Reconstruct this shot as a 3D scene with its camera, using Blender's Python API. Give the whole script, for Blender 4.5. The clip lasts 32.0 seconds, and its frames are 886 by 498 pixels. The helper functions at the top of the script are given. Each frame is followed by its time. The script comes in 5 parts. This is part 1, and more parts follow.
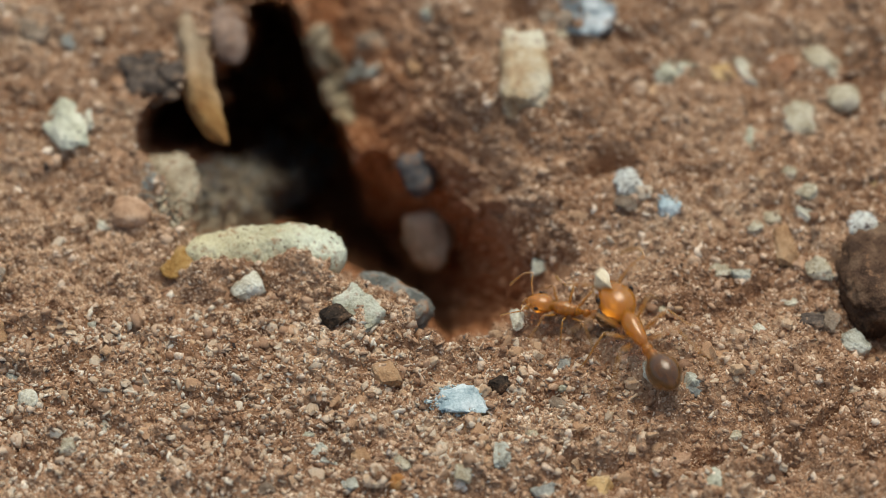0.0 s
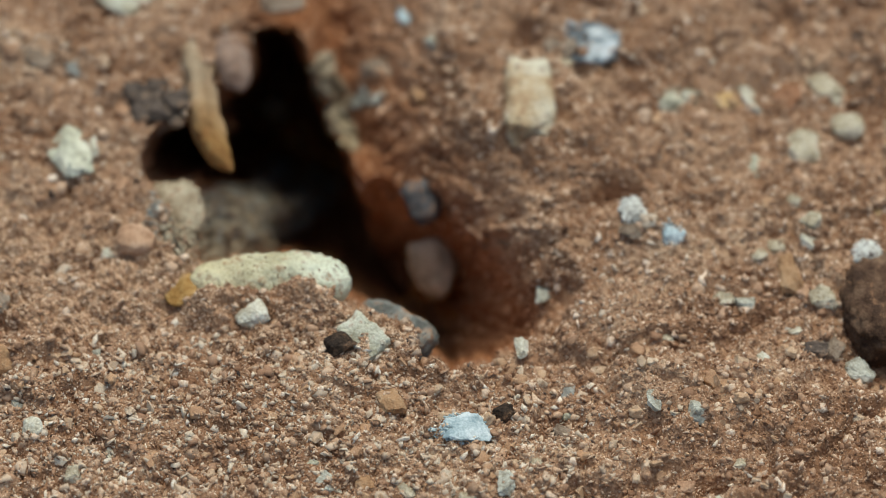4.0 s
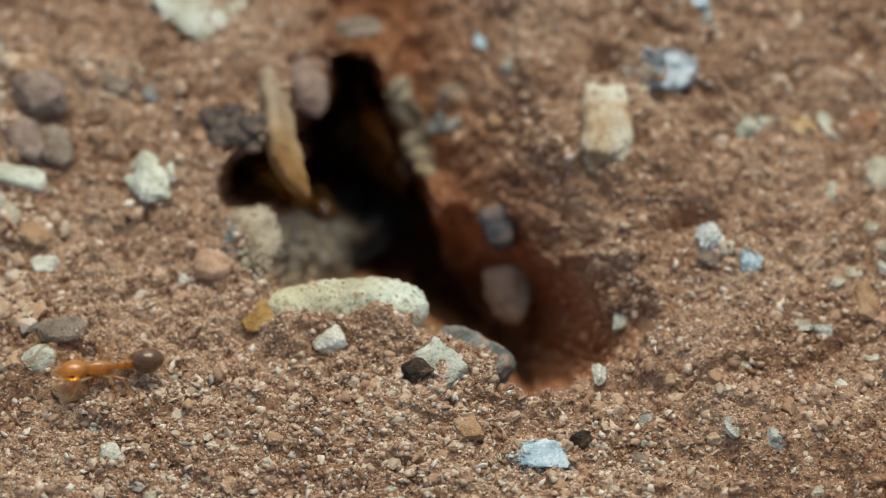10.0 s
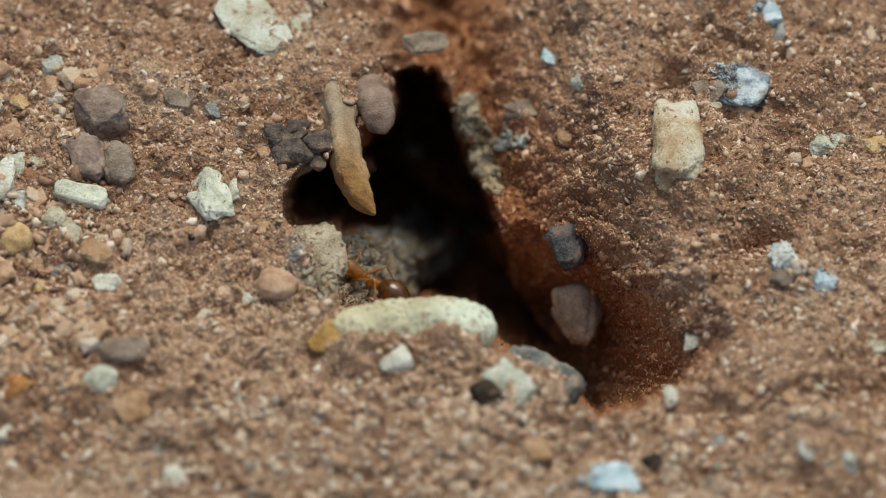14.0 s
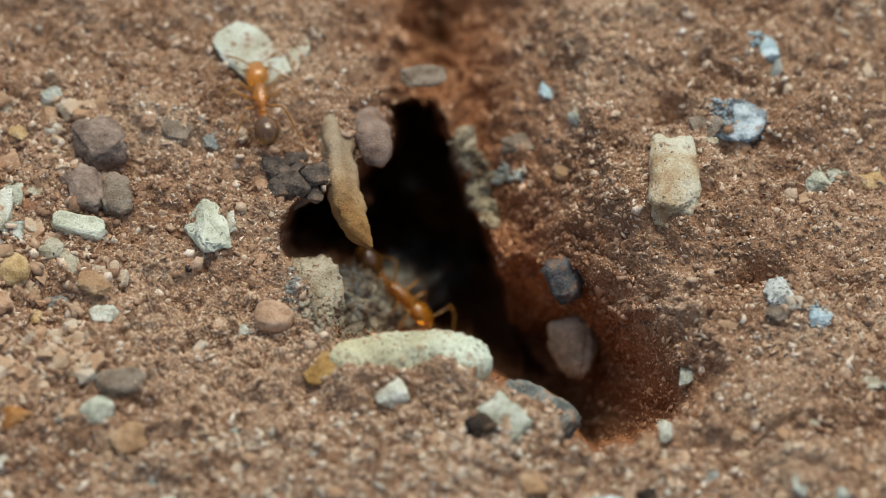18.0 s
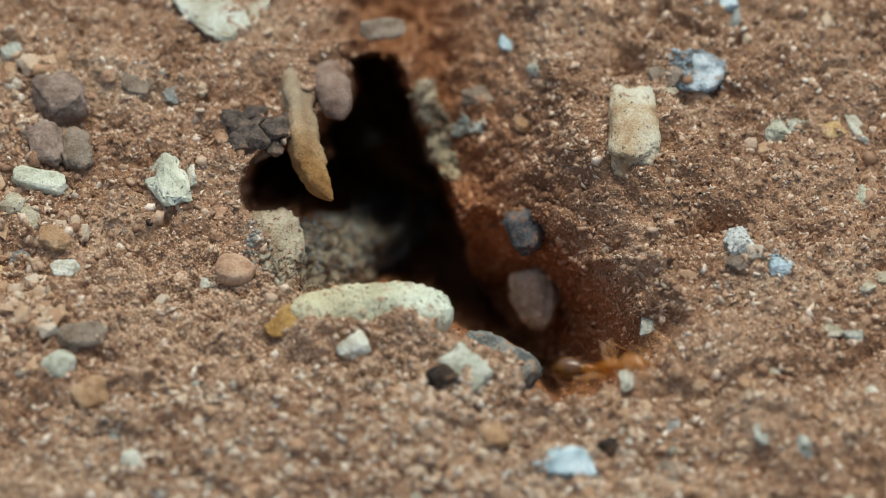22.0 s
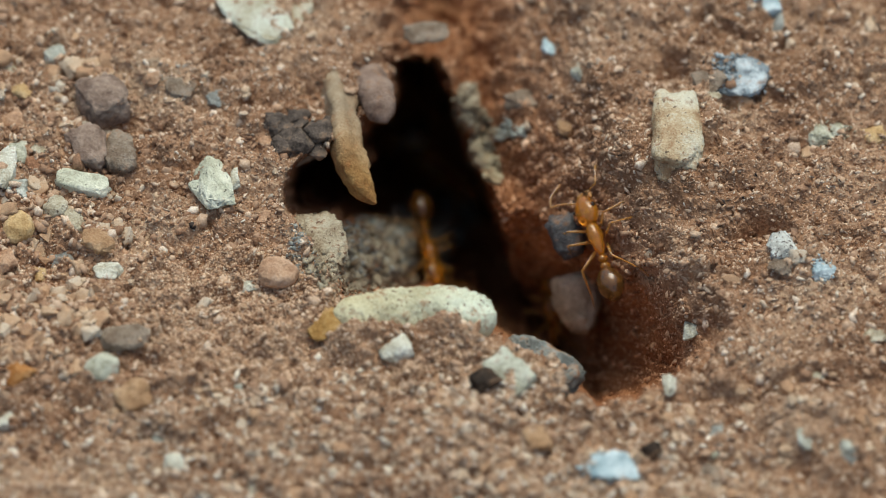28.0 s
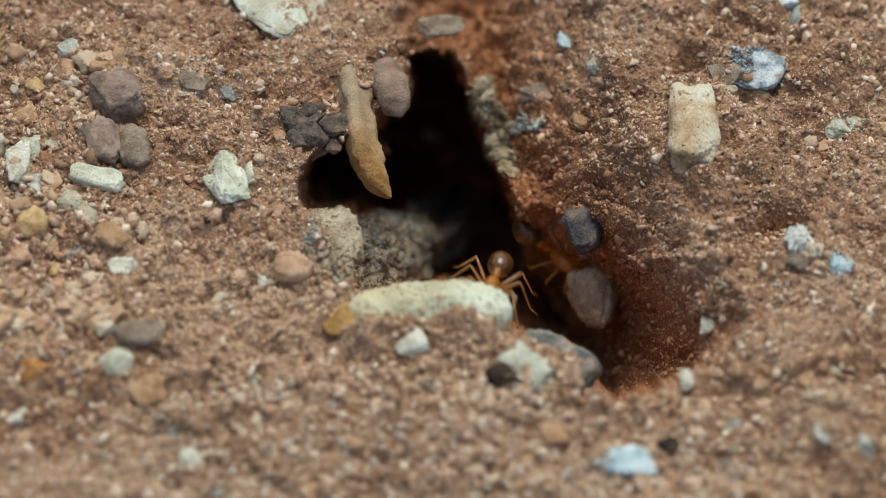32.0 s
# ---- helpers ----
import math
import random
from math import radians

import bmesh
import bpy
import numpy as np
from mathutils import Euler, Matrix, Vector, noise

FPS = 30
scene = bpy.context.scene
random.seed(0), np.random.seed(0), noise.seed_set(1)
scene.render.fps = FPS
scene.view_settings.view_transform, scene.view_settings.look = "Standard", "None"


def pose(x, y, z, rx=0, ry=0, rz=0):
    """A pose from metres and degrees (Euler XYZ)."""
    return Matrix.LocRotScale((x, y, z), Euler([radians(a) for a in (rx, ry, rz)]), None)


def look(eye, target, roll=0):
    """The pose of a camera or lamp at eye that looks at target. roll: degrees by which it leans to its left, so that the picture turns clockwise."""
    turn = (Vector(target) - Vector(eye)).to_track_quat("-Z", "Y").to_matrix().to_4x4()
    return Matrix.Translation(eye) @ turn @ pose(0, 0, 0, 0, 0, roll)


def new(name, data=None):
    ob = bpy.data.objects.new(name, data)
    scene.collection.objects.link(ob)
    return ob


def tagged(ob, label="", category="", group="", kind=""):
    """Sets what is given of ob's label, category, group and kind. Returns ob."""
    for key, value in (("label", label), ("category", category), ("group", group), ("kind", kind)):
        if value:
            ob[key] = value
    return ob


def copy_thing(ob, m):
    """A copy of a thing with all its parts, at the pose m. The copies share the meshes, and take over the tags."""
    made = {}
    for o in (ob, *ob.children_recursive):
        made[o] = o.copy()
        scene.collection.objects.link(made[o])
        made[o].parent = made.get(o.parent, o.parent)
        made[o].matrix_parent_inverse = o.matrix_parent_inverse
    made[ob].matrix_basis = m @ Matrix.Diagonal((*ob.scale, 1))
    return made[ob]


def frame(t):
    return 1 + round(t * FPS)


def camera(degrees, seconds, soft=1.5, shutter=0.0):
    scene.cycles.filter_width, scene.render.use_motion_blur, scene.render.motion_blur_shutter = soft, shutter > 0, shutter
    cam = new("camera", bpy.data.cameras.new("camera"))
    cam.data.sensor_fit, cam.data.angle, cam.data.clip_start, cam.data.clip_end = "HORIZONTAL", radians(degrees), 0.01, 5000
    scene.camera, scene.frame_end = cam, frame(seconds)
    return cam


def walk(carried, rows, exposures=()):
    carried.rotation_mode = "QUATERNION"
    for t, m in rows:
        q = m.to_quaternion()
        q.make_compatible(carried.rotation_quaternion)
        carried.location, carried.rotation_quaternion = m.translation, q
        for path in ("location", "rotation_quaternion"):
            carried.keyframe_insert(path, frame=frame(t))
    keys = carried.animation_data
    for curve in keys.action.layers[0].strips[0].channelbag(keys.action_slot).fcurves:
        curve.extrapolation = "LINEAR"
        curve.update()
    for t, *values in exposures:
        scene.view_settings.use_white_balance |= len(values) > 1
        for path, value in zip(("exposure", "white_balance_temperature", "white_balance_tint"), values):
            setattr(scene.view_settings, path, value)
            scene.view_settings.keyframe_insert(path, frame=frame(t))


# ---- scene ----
MM = 0.001
FOCUS = 400.95 * MM
cam = camera(3.208, 32.0, soft=0.95, shutter=0.7)
cam.data.dof.use_dof = True
cam.data.dof.focus_distance = FOCUS
cam.data.dof.aperture_fstop = 62.0
LOOK_DOWN = 48.0
# seconds, place in millimetres, lean in degrees
ROWS = [
    (0.0, 3.811, -272.484, 300.232, -0.39),
    (0.5, 3.784, -272.355, 300.111, -0.47),
    (1.0, 3.420, -272.471, 300.183, -0.39),
    (1.5, 3.606, -272.549, 299.603, -0.33),
    (2.0, 3.473, -272.462, 299.606, -0.39),
    (2.5, 3.560, -272.406, 299.912, -0.43),
    (3.0, 3.528, -272.071, 300.919, -0.35),
    (3.5, 3.741, -272.207, 301.108, -0.31),
    (5.5, 2.764, -272.024, 300.243, -0.38),
    (6.0, 2.326, -271.944, 300.921, -0.34),
    (6.5, 2.756, -271.818, 300.879, -0.36),
    (7.0, 2.783, -272.081, 300.801, -0.46),
    (7.5, 2.614, -272.088, 301.148, -0.34),
    (8.0, 2.604, -272.383, 301.188, -0.14),
    (8.5, 2.660, -272.421, 301.494, -0.16),
    (9.0, 2.233, -272.116, 301.779, -0.11),
    (9.5, 2.189, -271.957, 301.725, -0.27),
    (10.0, 1.725, -271.452, 301.167, -0.20),
    (10.5, 1.523, -270.508, 299.885, -0.17),
    (11.0, 0.931, -269.228, 298.767, -0.34),
    (11.5, -0.098, -267.645, 298.418, -0.19),
    (12.0, 0.013, -266.856, 297.494, -0.20),
    (12.5, 0.031, -266.697, 296.998, -0.14),
    (13.0, 0.138, -266.558, 296.611, -0.19),
    (13.5, 0.020, -266.540, 296.177, -0.10),
    (14.0, 0.004, -266.438, 296.322, -0.10),
    (14.5, 0.431, -266.573, 295.886, -0.11),
    (16.5, 0.254, -266.945, 297.395, 0.26),
    (17.0, 0.362, -266.744, 297.167, 0.23),
    (17.5, 0.189, -266.513, 297.435, 0.30),
    (18.0, 0.090, -266.531, 297.689, 0.28),
    (18.5, 0.305, -266.362, 297.777, 0.17),
    (19.0, 0.192, -266.410, 297.211, 0.17),
    (19.5, 0.420, -266.730, 296.568, 0.06),
    (20.0, 0.704, -267.094, 296.167, 0.17),
    (20.5, 0.591, -267.404, 296.291, 0.24),
    (21.0, 0.721, -267.676, 296.639, 0.06),
    (21.5, 0.887, -267.682, 296.906, 0.05),
    (22.0, 1.092, -267.734, 297.203, -0.16),
    (22.5, 0.926, -267.700, 297.466, -0.10),
    (23.0, 1.178, -267.948, 296.860, -0.01),
    (23.5, 1.075, -268.203, 296.726, 0.13),
    (24.0, 1.058, -268.371, 297.271, 0.05),
    (24.5, 0.853, -268.359, 297.381, -0.03),
    (25.0, 0.755, -268.162, 297.536, -0.07),
    (25.5, 0.738, -268.181, 297.031, -0.19),
    (27.5, 0.060, -267.704, 297.435, 0.04),
    (28.0, 0.000, -267.688, 297.298, 0.00),
    (28.5, -0.326, -267.899, 297.151, 0.05),
    (29.0, -0.400, -267.832, 296.825, 0.08),
    (29.5, -0.342, -267.889, 296.785, 0.11),
    (30.0, -0.494, -268.043, 297.249, 0.14),
    (30.5, -0.518, -267.776, 297.417, 0.09),
    (31.0, -0.129, -267.454, 297.439, 0.01),
    (31.5, -0.324, -267.001, 296.703, -0.09),
    (32.0, -0.392, -266.620, 295.894, -0.08),
]
walk(cam, [(t, pose(x * MM, y * MM, z * MM, 90 - LOOK_DOWN) @ pose(0, 0, 0, 0, 0, lean)) for t, x, y, z, lean in ROWS],
     [(0.0, 0.00, 7130, 5), (2.0, 0.00, 6930, 3), (8.0, 0.01, 6850, 3), (15.0, 0.04, 6770, 2), (22.0, 0.08, 6630, 1), (32.0, 0.07, 6700, 2)])

# ---- daylight: a bright overcast sky and a very soft sun ----
SUN_UP, SUN_ROUND = 70.0, 74.0
world = bpy.data.worlds.new("overcast_sky")
scene.world = world
world.use_nodes = True
wn = world.node_tree.nodes
sky = wn.new("ShaderNodeTexSky")
sky.sky_type = "NISHITA"
sky.sun_disc = False
sky.sun_elevation, sky.sun_rotation = radians(SUN_UP), radians(90 - SUN_ROUND)
sky.air_density, sky.dust_density = 1.0, 4.0
world.node_tree.links.new(sky.outputs[0], wn["Background"].inputs[0])
wn["Background"].inputs[1].default_value = 0.14
sun_data = bpy.data.lights.new("sun", "SUN")
sun_data.energy, sun_data.angle, sun_data.color = 1.3, radians(38), (1.0, 0.95, 0.88)
sun = new("sun", sun_data)
way = Vector((math.cos(radians(SUN_ROUND)) * math.cos(radians(SUN_UP)), math.sin(radians(SUN_ROUND)) * math.cos(radians(SUN_UP)), math.sin(radians(SUN_UP))))
sun.matrix_world = look(way, (0, 0, 0))


# ---- materials ----
def shade(name, stops, size=0.3, rough=0.85, bump=0.03, spots=None, island=False, per_object=False, spec=0.3, grain=0.08, through_light=0.0, dust=0.0, clear=0.0, vary=0.9, gloss=0.0, speck=0.7):
    """Mineral or body surface: a ramp of colours over two scales of noise, with fine relief. Sizes in millimetres."""
    m = bpy.data.materials.new(name)
    m.use_nodes = True
    t, n = m.node_tree, m.node_tree.nodes
    p = n["Principled BSDF"]
    co = n.new("ShaderNodeTexCoord")
    big = n.new("ShaderNodeTexNoise")
    big.inputs["Scale"].default_value = 1000 / size
    big.inputs["Detail"].default_value = 5
    fine = n.new("ShaderNodeTexNoise")
    fine.inputs["Scale"].default_value = 1000 / grain
    fine.inputs["Detail"].default_value = 3
    for q in (big, fine):
        t.links.new(co.outputs["Object"], q.inputs["Vector"])
    mix = n.new("ShaderNodeMath")
    mix.operation = "MULTIPLY_ADD"
    t.links.new(fine.outputs[0], mix.inputs[0])
    mix.inputs[1].default_value = speck
    src = big.outputs[0]
    if island or per_object:
        r = n.new("ShaderNodeNewGeometry" if island else "ShaderNodeObjectInfo")
        half = n.new("ShaderNodeMath")
        half.operation = "MULTIPLY_ADD"
        t.links.new(r.outputs["Random Per Island" if island else "Random"], half.inputs[0])
        half.inputs[1].default_value = vary if island else 0.5
        sm = n.new("ShaderNodeMath")
        sm.operation = "MULTIPLY_ADD"
        t.links.new(src, sm.inputs[0])
        sm.inputs[1].default_value, sm.inputs[2].default_value = (0.4, -0.145 + (0.9 - vary) * 0.45) if island else (0.7, -0.1)
        t.links.new(sm.outputs[0], half.inputs[2])
        src = half.outputs[0]
    t.links.new(src, mix.inputs[2])
    off = n.new("ShaderNodeMath")
    off.operation = "SUBTRACT"
    t.links.new(mix.outputs[0], off.inputs[0])
    off.inputs[1].default_value = speck / 2
    ramp = n.new("ShaderNodeValToRGB")
    while len(ramp.color_ramp.elements) < len(stops):
        ramp.color_ramp.elements.new(0.5)
    for e, (at, c) in zip(ramp.color_ramp.elements, stops):
        e.position, e.color = at, (*c, 1)
    t.links.new(off.outputs[0], ramp.inputs[0])
    col = ramp.outputs[0]
    if spots:
        cells, amount, tone = spots
        v = n.new("ShaderNodeTexNoise")
        v.inputs["Scale"].default_value = 1000 / cells
        v.inputs["Detail"].default_value = 2
        t.links.new(co.outputs["Object"], v.inputs["Vector"])
        cut = n.new("ShaderNodeValToRGB")
        cut.color_ramp.elements[0].position, cut.color_ramp.elements[1].position = amount, amount + 0.06
        t.links.new(v.outputs[0], cut.inputs[0])
        mx = n.new("ShaderNodeMixRGB")
        t.links.new(cut.outputs[0], mx.inputs[0])
        t.links.new(col, mx.inputs[1])
        mx.inputs[2].default_value = (*tone, 1)
        col = mx.outputs[0]
    if dust:
        d1 = n.new("ShaderNodeTexNoise")
        d1.inputs["Scale"].default_value = 1000 / 0.45
        d1.inputs["Detail"].default_value = 8
        d1.inputs["Roughness"].default_value = 0.75
        t.links.new(co.outputs["Object"], d1.inputs["Vector"])
        dc = n.new("ShaderNodeValToRGB")
        dc.color_ramp.elements[0].position, dc.color_ramp.elements[1].position = dust, dust + 0.12
        t.links.new(d1.outputs[0], dc.inputs[0])
        dm = n.new("ShaderNodeMixRGB")
        t.links.new(dc.outputs[0], dm.inputs[0])
        t.links.new(col, dm.inputs[1])
        dm.inputs[2].default_value = (0.33, 0.19, 0.105, 1)
        col = dm.outputs[0]
    t.links.new(col, p.inputs["Base Color"])
    p.inputs["Roughness"].default_value = rough
    p.inputs["Specular IOR Level"].default_value = spec
    if through_light:
        p.inputs["Subsurface Weight"].default_value = through_light
        p.inputs["Subsurface Radius"].default_value = (0.35, 0.15, 0.05)
        p.inputs["Subsurface Scale"].default_value = 0.5 * MM
    if gloss:
        p.inputs["Coat Weight"].default_value = gloss
        p.inputs["Coat Roughness"].default_value = 0.06
        p.inputs["Coat IOR"].default_value = 1.5
    p.inputs["Transmission Weight"].default_value = clear
    p.inputs["IOR"].default_value = 1.4
    b = n.new("ShaderNodeBump")
    b.inputs["Strength"].default_value = 0.9
    b.inputs["Distance"].default_value = bump * MM
    t.links.new(mix.outputs[0], b.inputs["Height"])
    t.links.new(b.outputs[0], p.inputs["Normal"])
    return m


M_SOIL = shade("red_brown_soil", [(0.28, (0.205, 0.109, 0.061)), (0.45, (0.315, 0.183, 0.107)), (0.56, (0.405, 0.258, 0.161)), (0.72, (0.55, 0.407, 0.276))],
               size=3.2, rough=0.95, bump=0.16, grain=0.10, spec=0.12)
M_GRAIN = shade("sand_grains", [(0.02, (0.17, 0.089, 0.048)), (0.18, (0.30, 0.173, 0.101)), (0.48, (0.44, 0.283, 0.179)), (0.72, (0.58, 0.417, 0.284)), (0.88, (0.74, 0.597, 0.452)), (1.0, (0.90, 0.816, 0.680))],
                size=3.0, rough=0.6, bump=0.012, grain=0.05, island=True, spec=0.35, vary=0.85)
M_DARK = shade("dark_grains", [(0.1, (0.03, 0.022, 0.018)), (0.5, (0.08, 0.06, 0.05)), (0.9, (0.17, 0.135, 0.115))], size=2.0, rough=0.6, bump=0.012, grain=0.05, island=True)


def red_shaded_subsoil(m):
    """Redder soil below the crust, darkened with depth: hole shade painted into the colour."""
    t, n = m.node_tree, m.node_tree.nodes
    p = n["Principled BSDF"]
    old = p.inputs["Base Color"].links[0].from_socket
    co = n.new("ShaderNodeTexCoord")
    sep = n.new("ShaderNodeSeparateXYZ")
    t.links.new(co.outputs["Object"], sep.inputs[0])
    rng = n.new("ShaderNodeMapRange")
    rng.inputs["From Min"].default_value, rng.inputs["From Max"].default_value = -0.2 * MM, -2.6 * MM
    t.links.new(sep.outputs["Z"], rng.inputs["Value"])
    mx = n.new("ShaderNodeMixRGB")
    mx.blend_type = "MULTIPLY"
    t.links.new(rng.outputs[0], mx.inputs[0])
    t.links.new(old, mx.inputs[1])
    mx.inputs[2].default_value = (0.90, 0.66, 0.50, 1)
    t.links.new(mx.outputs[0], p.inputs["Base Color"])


red_shaded_subsoil(M_SOIL)
red_shaded_subsoil(M_GRAIN)
STONE = {"soil": M_SOIL}


def stone_kind(key, dark, mid, light, **kw):
    if key in ("white", "whitegray", "cream", "palegreen", "shell", "speckle", "lichen"):
        dark, mid, light = ((r * 0.97, g * 1.02, v * 1.02) for r, g, v in (dark, mid, light))
    elif "blue" not in key:
        dark, mid, light = ((r, g * 0.98, v * 0.9) for r, g, v in (dark, mid, light))
    STONE[key] = shade("stone_" + key, [(0.34, dark), (0.5, mid), (0.66, light)], **{"size": 0.5, "rough": 0.75, "bump": 0.09, "grain": 0.06, "dust": 0.56, "speck": 0.42, **kw})


stone_kind("white", (0.42, 0.37, 0.27), (0.64, 0.61, 0.50), (0.80, 0.79, 0.70), rough=0.6)
stone_kind("whitegray", (0.30, 0.28, 0.22), (0.48, 0.48, 0.41), (0.64, 0.65, 0.58), rough=0.6, dust=0.6)
stone_kind("mint", (0.42, 0.43, 0.34), (0.60, 0.64, 0.54), (0.76, 0.80, 0.71), rough=0.6, dust=0.62, spots=(0.1, 0.66, (0.08, 0.07, 0.055)))
stone_kind("wallstone", (0.29, 0.24, 0.185), (0.45, 0.37, 0.28), (0.66, 0.58, 0.47), bump=0.12, dust=0.6)
stone_kind("knob", (0.18, 0.12, 0.098), (0.26, 0.19, 0.16), (0.35, 0.27, 0.235), bump=0.12, dust=0.55)
stone_kind("bluewhite", (0.28, 0.40, 0.44), (0.45, 0.58, 0.61), (0.66, 0.77, 0.79), rough=0.5, bump=0.05, dust=0.0)
stone_kind("bluegray", (0.20, 0.20, 0.18), (0.31, 0.33, 0.30), (0.44, 0.47, 0.43))
stone_kind("bluedark", (0.06, 0.06, 0.06), (0.10, 0.104, 0.107), (0.165, 0.172, 0.175), dust=0.52)
stone_kind("bluestone", (0.15, 0.18, 0.20), (0.32, 0.39, 0.42), (0.58, 0.66, 0.68), size=0.35, dust=0.58)
stone_kind("cream", (0.33, 0.26, 0.17), (0.51, 0.45, 0.33), (0.68, 0.64, 0.52), spots=(0.12, 0.64, (0.10, 0.07, 0.05)))
stone_kind("ochrepale", (0.40, 0.26, 0.12), (0.56, 0.40, 0.21), (0.66, 0.52, 0.32))
stone_kind("ochre", (0.26, 0.14, 0.04), (0.38, 0.23, 0.08), (0.48, 0.34, 0.16))
stone_kind("ochrestone", (0.20, 0.14, 0.08), (0.34, 0.27, 0.175), (0.48, 0.43, 0.32))
stone_kind("lichen", (0.46, 0.42, 0.30), (0.62, 0.60, 0.47), (0.76, 0.76, 0.64), size=0.9, spots=(0.10, 0.63, (0.13, 0.08, 0.05)), bump=0.07, grain=0.08, dust=0.53)
stone_kind("palegreen", (0.33, 0.31, 0.225), (0.52, 0.51, 0.40), (0.66, 0.66, 0.55))
stone_kind("graydust", (0.16, 0.115, 0.085), (0.24, 0.195, 0.155), (0.33, 0.29, 0.25), spots=(0.1, 0.66, (0.07, 0.05, 0.04)))
stone_kind("darkgray", (0.05, 0.04, 0.035), (0.11, 0.09, 0.08), (0.20, 0.16, 0.13), bump=0.06)
stone_kind("black", (0.015, 0.011, 0.009), (0.04, 0.028, 0.02), (0.10, 0.065, 0.045), bump=0.06)
stone_kind("purple", (0.17, 0.12, 0.10), (0.27, 0.205, 0.172), (0.38, 0.305, 0.265), bump=0.14, grain=0.1, dust=0.58)
stone_kind("tan", (0.30, 0.18, 0.10), (0.42, 0.27, 0.16), (0.52, 0.38, 0.25))
stone_kind("tanstone", (0.34, 0.22, 0.13), (0.52, 0.43, 0.30), (0.66, 0.66, 0.57), size=0.9, spots=(0.11, 0.64, (0.10, 0.07, 0.05)), bump=0.10)
stone_kind("terra", (0.22, 0.11, 0.06), (0.33, 0.175, 0.105), (0.42, 0.25, 0.165))
stone_kind("terrapale", (0.36, 0.215, 0.14), (0.50, 0.33, 0.225), (0.60, 0.44, 0.34))
stone_kind("orange", (0.30, 0.12, 0.03), (0.42, 0.20, 0.07), (0.52, 0.31, 0.14))
stone_kind("shell", (0.40, 0.34, 0.23), (0.58, 0.57, 0.46), (0.70, 0.72, 0.63), size=0.9, spots=(0.2, 0.64, (0.25, 0.17, 0.10)), dust=0.52)
stone_kind("speckle", (0.40, 0.38, 0.34), (0.62, 0.62, 0.57), (0.78, 0.80, 0.77), spots=(0.12, 0.56, (0.10, 0.08, 0.07)))
stone_kind("graystone", (0.10, 0.11, 0.11), (0.20, 0.225, 0.225), (0.33, 0.37, 0.37), spots=(0.1, 0.62, (0.05, 0.045, 0.04)), dust=0.49)
stone_kind("crustgray", (0.22, 0.165, 0.11), (0.37, 0.325, 0.245), (0.50, 0.47, 0.38), spots=(0.12, 0.6, (0.14, 0.09, 0.06)))
stone_kind("seed", (0.62, 0.54, 0.40), (0.76, 0.70, 0.56), (0.86, 0.82, 0.70), dust=0.0)
stone_kind("darkrock", (0.05, 0.028, 0.018), (0.11, 0.065, 0.042), (0.19, 0.13, 0.09), bump=0.1, size=0.8)
stone_kind("tooth", (0.22, 0.15, 0.095), (0.34, 0.27, 0.19), (0.47, 0.41, 0.33), size=1.0, bump=0.10, dust=0.55)
M_MIX = shade("mixed_pebble", [(0.1, (0.34, 0.19, 0.11)), (0.3, (0.52, 0.33, 0.19)), (0.5, (0.60, 0.44, 0.29)), (0.7, (0.66, 0.56, 0.42)), (0.85, (0.60, 0.58, 0.49)), (1.0, (0.82, 0.78, 0.68))],
              size=1.5, rough=0.5, bump=0.02, grain=0.06, per_object=True, dust=0.54)

# ---- the ground: one sheet with the nest hole in it; plan in millimetres ----
HOLE = [(-1.35, 6.48), (-0.16, 6.75), (0.32, 5.36), (0.81, 3.63), (1.24, 2.37), (1.76, 0.64), (2.16, -1.00), (2.87, -2.34), (3.44, -3.69), (3.80, -4.66), (3.16, -5.00), (3.02, -3.69), (1.15, -2.92), (0.01, -0.42), (-1.13, 1.12), (-1.99, 2.09), (-2.49, 4.30), (-1.64, 4.78), (-1.35, 5.36)]
POCKET = [(-4.11, 1.55), (-3.93, 2.66), (-3.42, 3.40), (-2.71, 3.59), (-1.71, 2.86), (0.01, 2.28), (1.73, -0.03), (2.44, -2.34), (2.59, -3.31), (1.15, -3.02), (0.73, -2.15), (-1.13, -1.67), (-2.57, -1.57), (-2.92, -0.61), (-3.64, 0.74)]
VALLEY = [(-2.90, 13.38), (2.13, 13.38), (2.91, 9.00), (3.12, 6.24), (3.68, 3.69), (4.53, 1.75), (5.66, -0.17), (6.63, -2.47), (6.21, -4.26), (3.71, -5.47), (1.65, -3.04), (-1.20, 2.14), (-1.90, 4.20), (-1.25, 5.00), (-1.55, 6.90), (-2.30, 8.00)]
PIT = [(1.01, 3.82), (1.01, -3.15), (2.94, -3.69), (3.10, -5.39), (3.87, -5.23), (4.80, -4.94), (5.52, -4.58), (5.95, -3.98), (6.31, -2.92), (7.38, -2.15), (7.38, 3.82)]
BASIN = [(6.42, -8.70), (6.42, -3.69), (6.16, -2.15), (5.02, 0.16), (3.87, 2.66), (2.59, 6.13), (-1.71, 6.13), (-1.71, -8.70)]
GROOVE = [(-1.10, 13.38), (0.82, 13.38), (0.95, 7.41), (0.23, 6.04), (-0.90, 6.04), (-1.10, 7.41)]
LOW_WALL = [(-0.35, 3.89), (0.95, 2.63), (1.88, 1.95), (3.38, 0.94), (4.80, -0.60), (6.43, -2.51), (6.21, -4.26), (4.90, -4.84), (3.71, -5.47), (3.10, -5.24), (2.07, -3.80), (0.23, -3.23), (-1.20, -1.90), (-1.20, 1.17)]
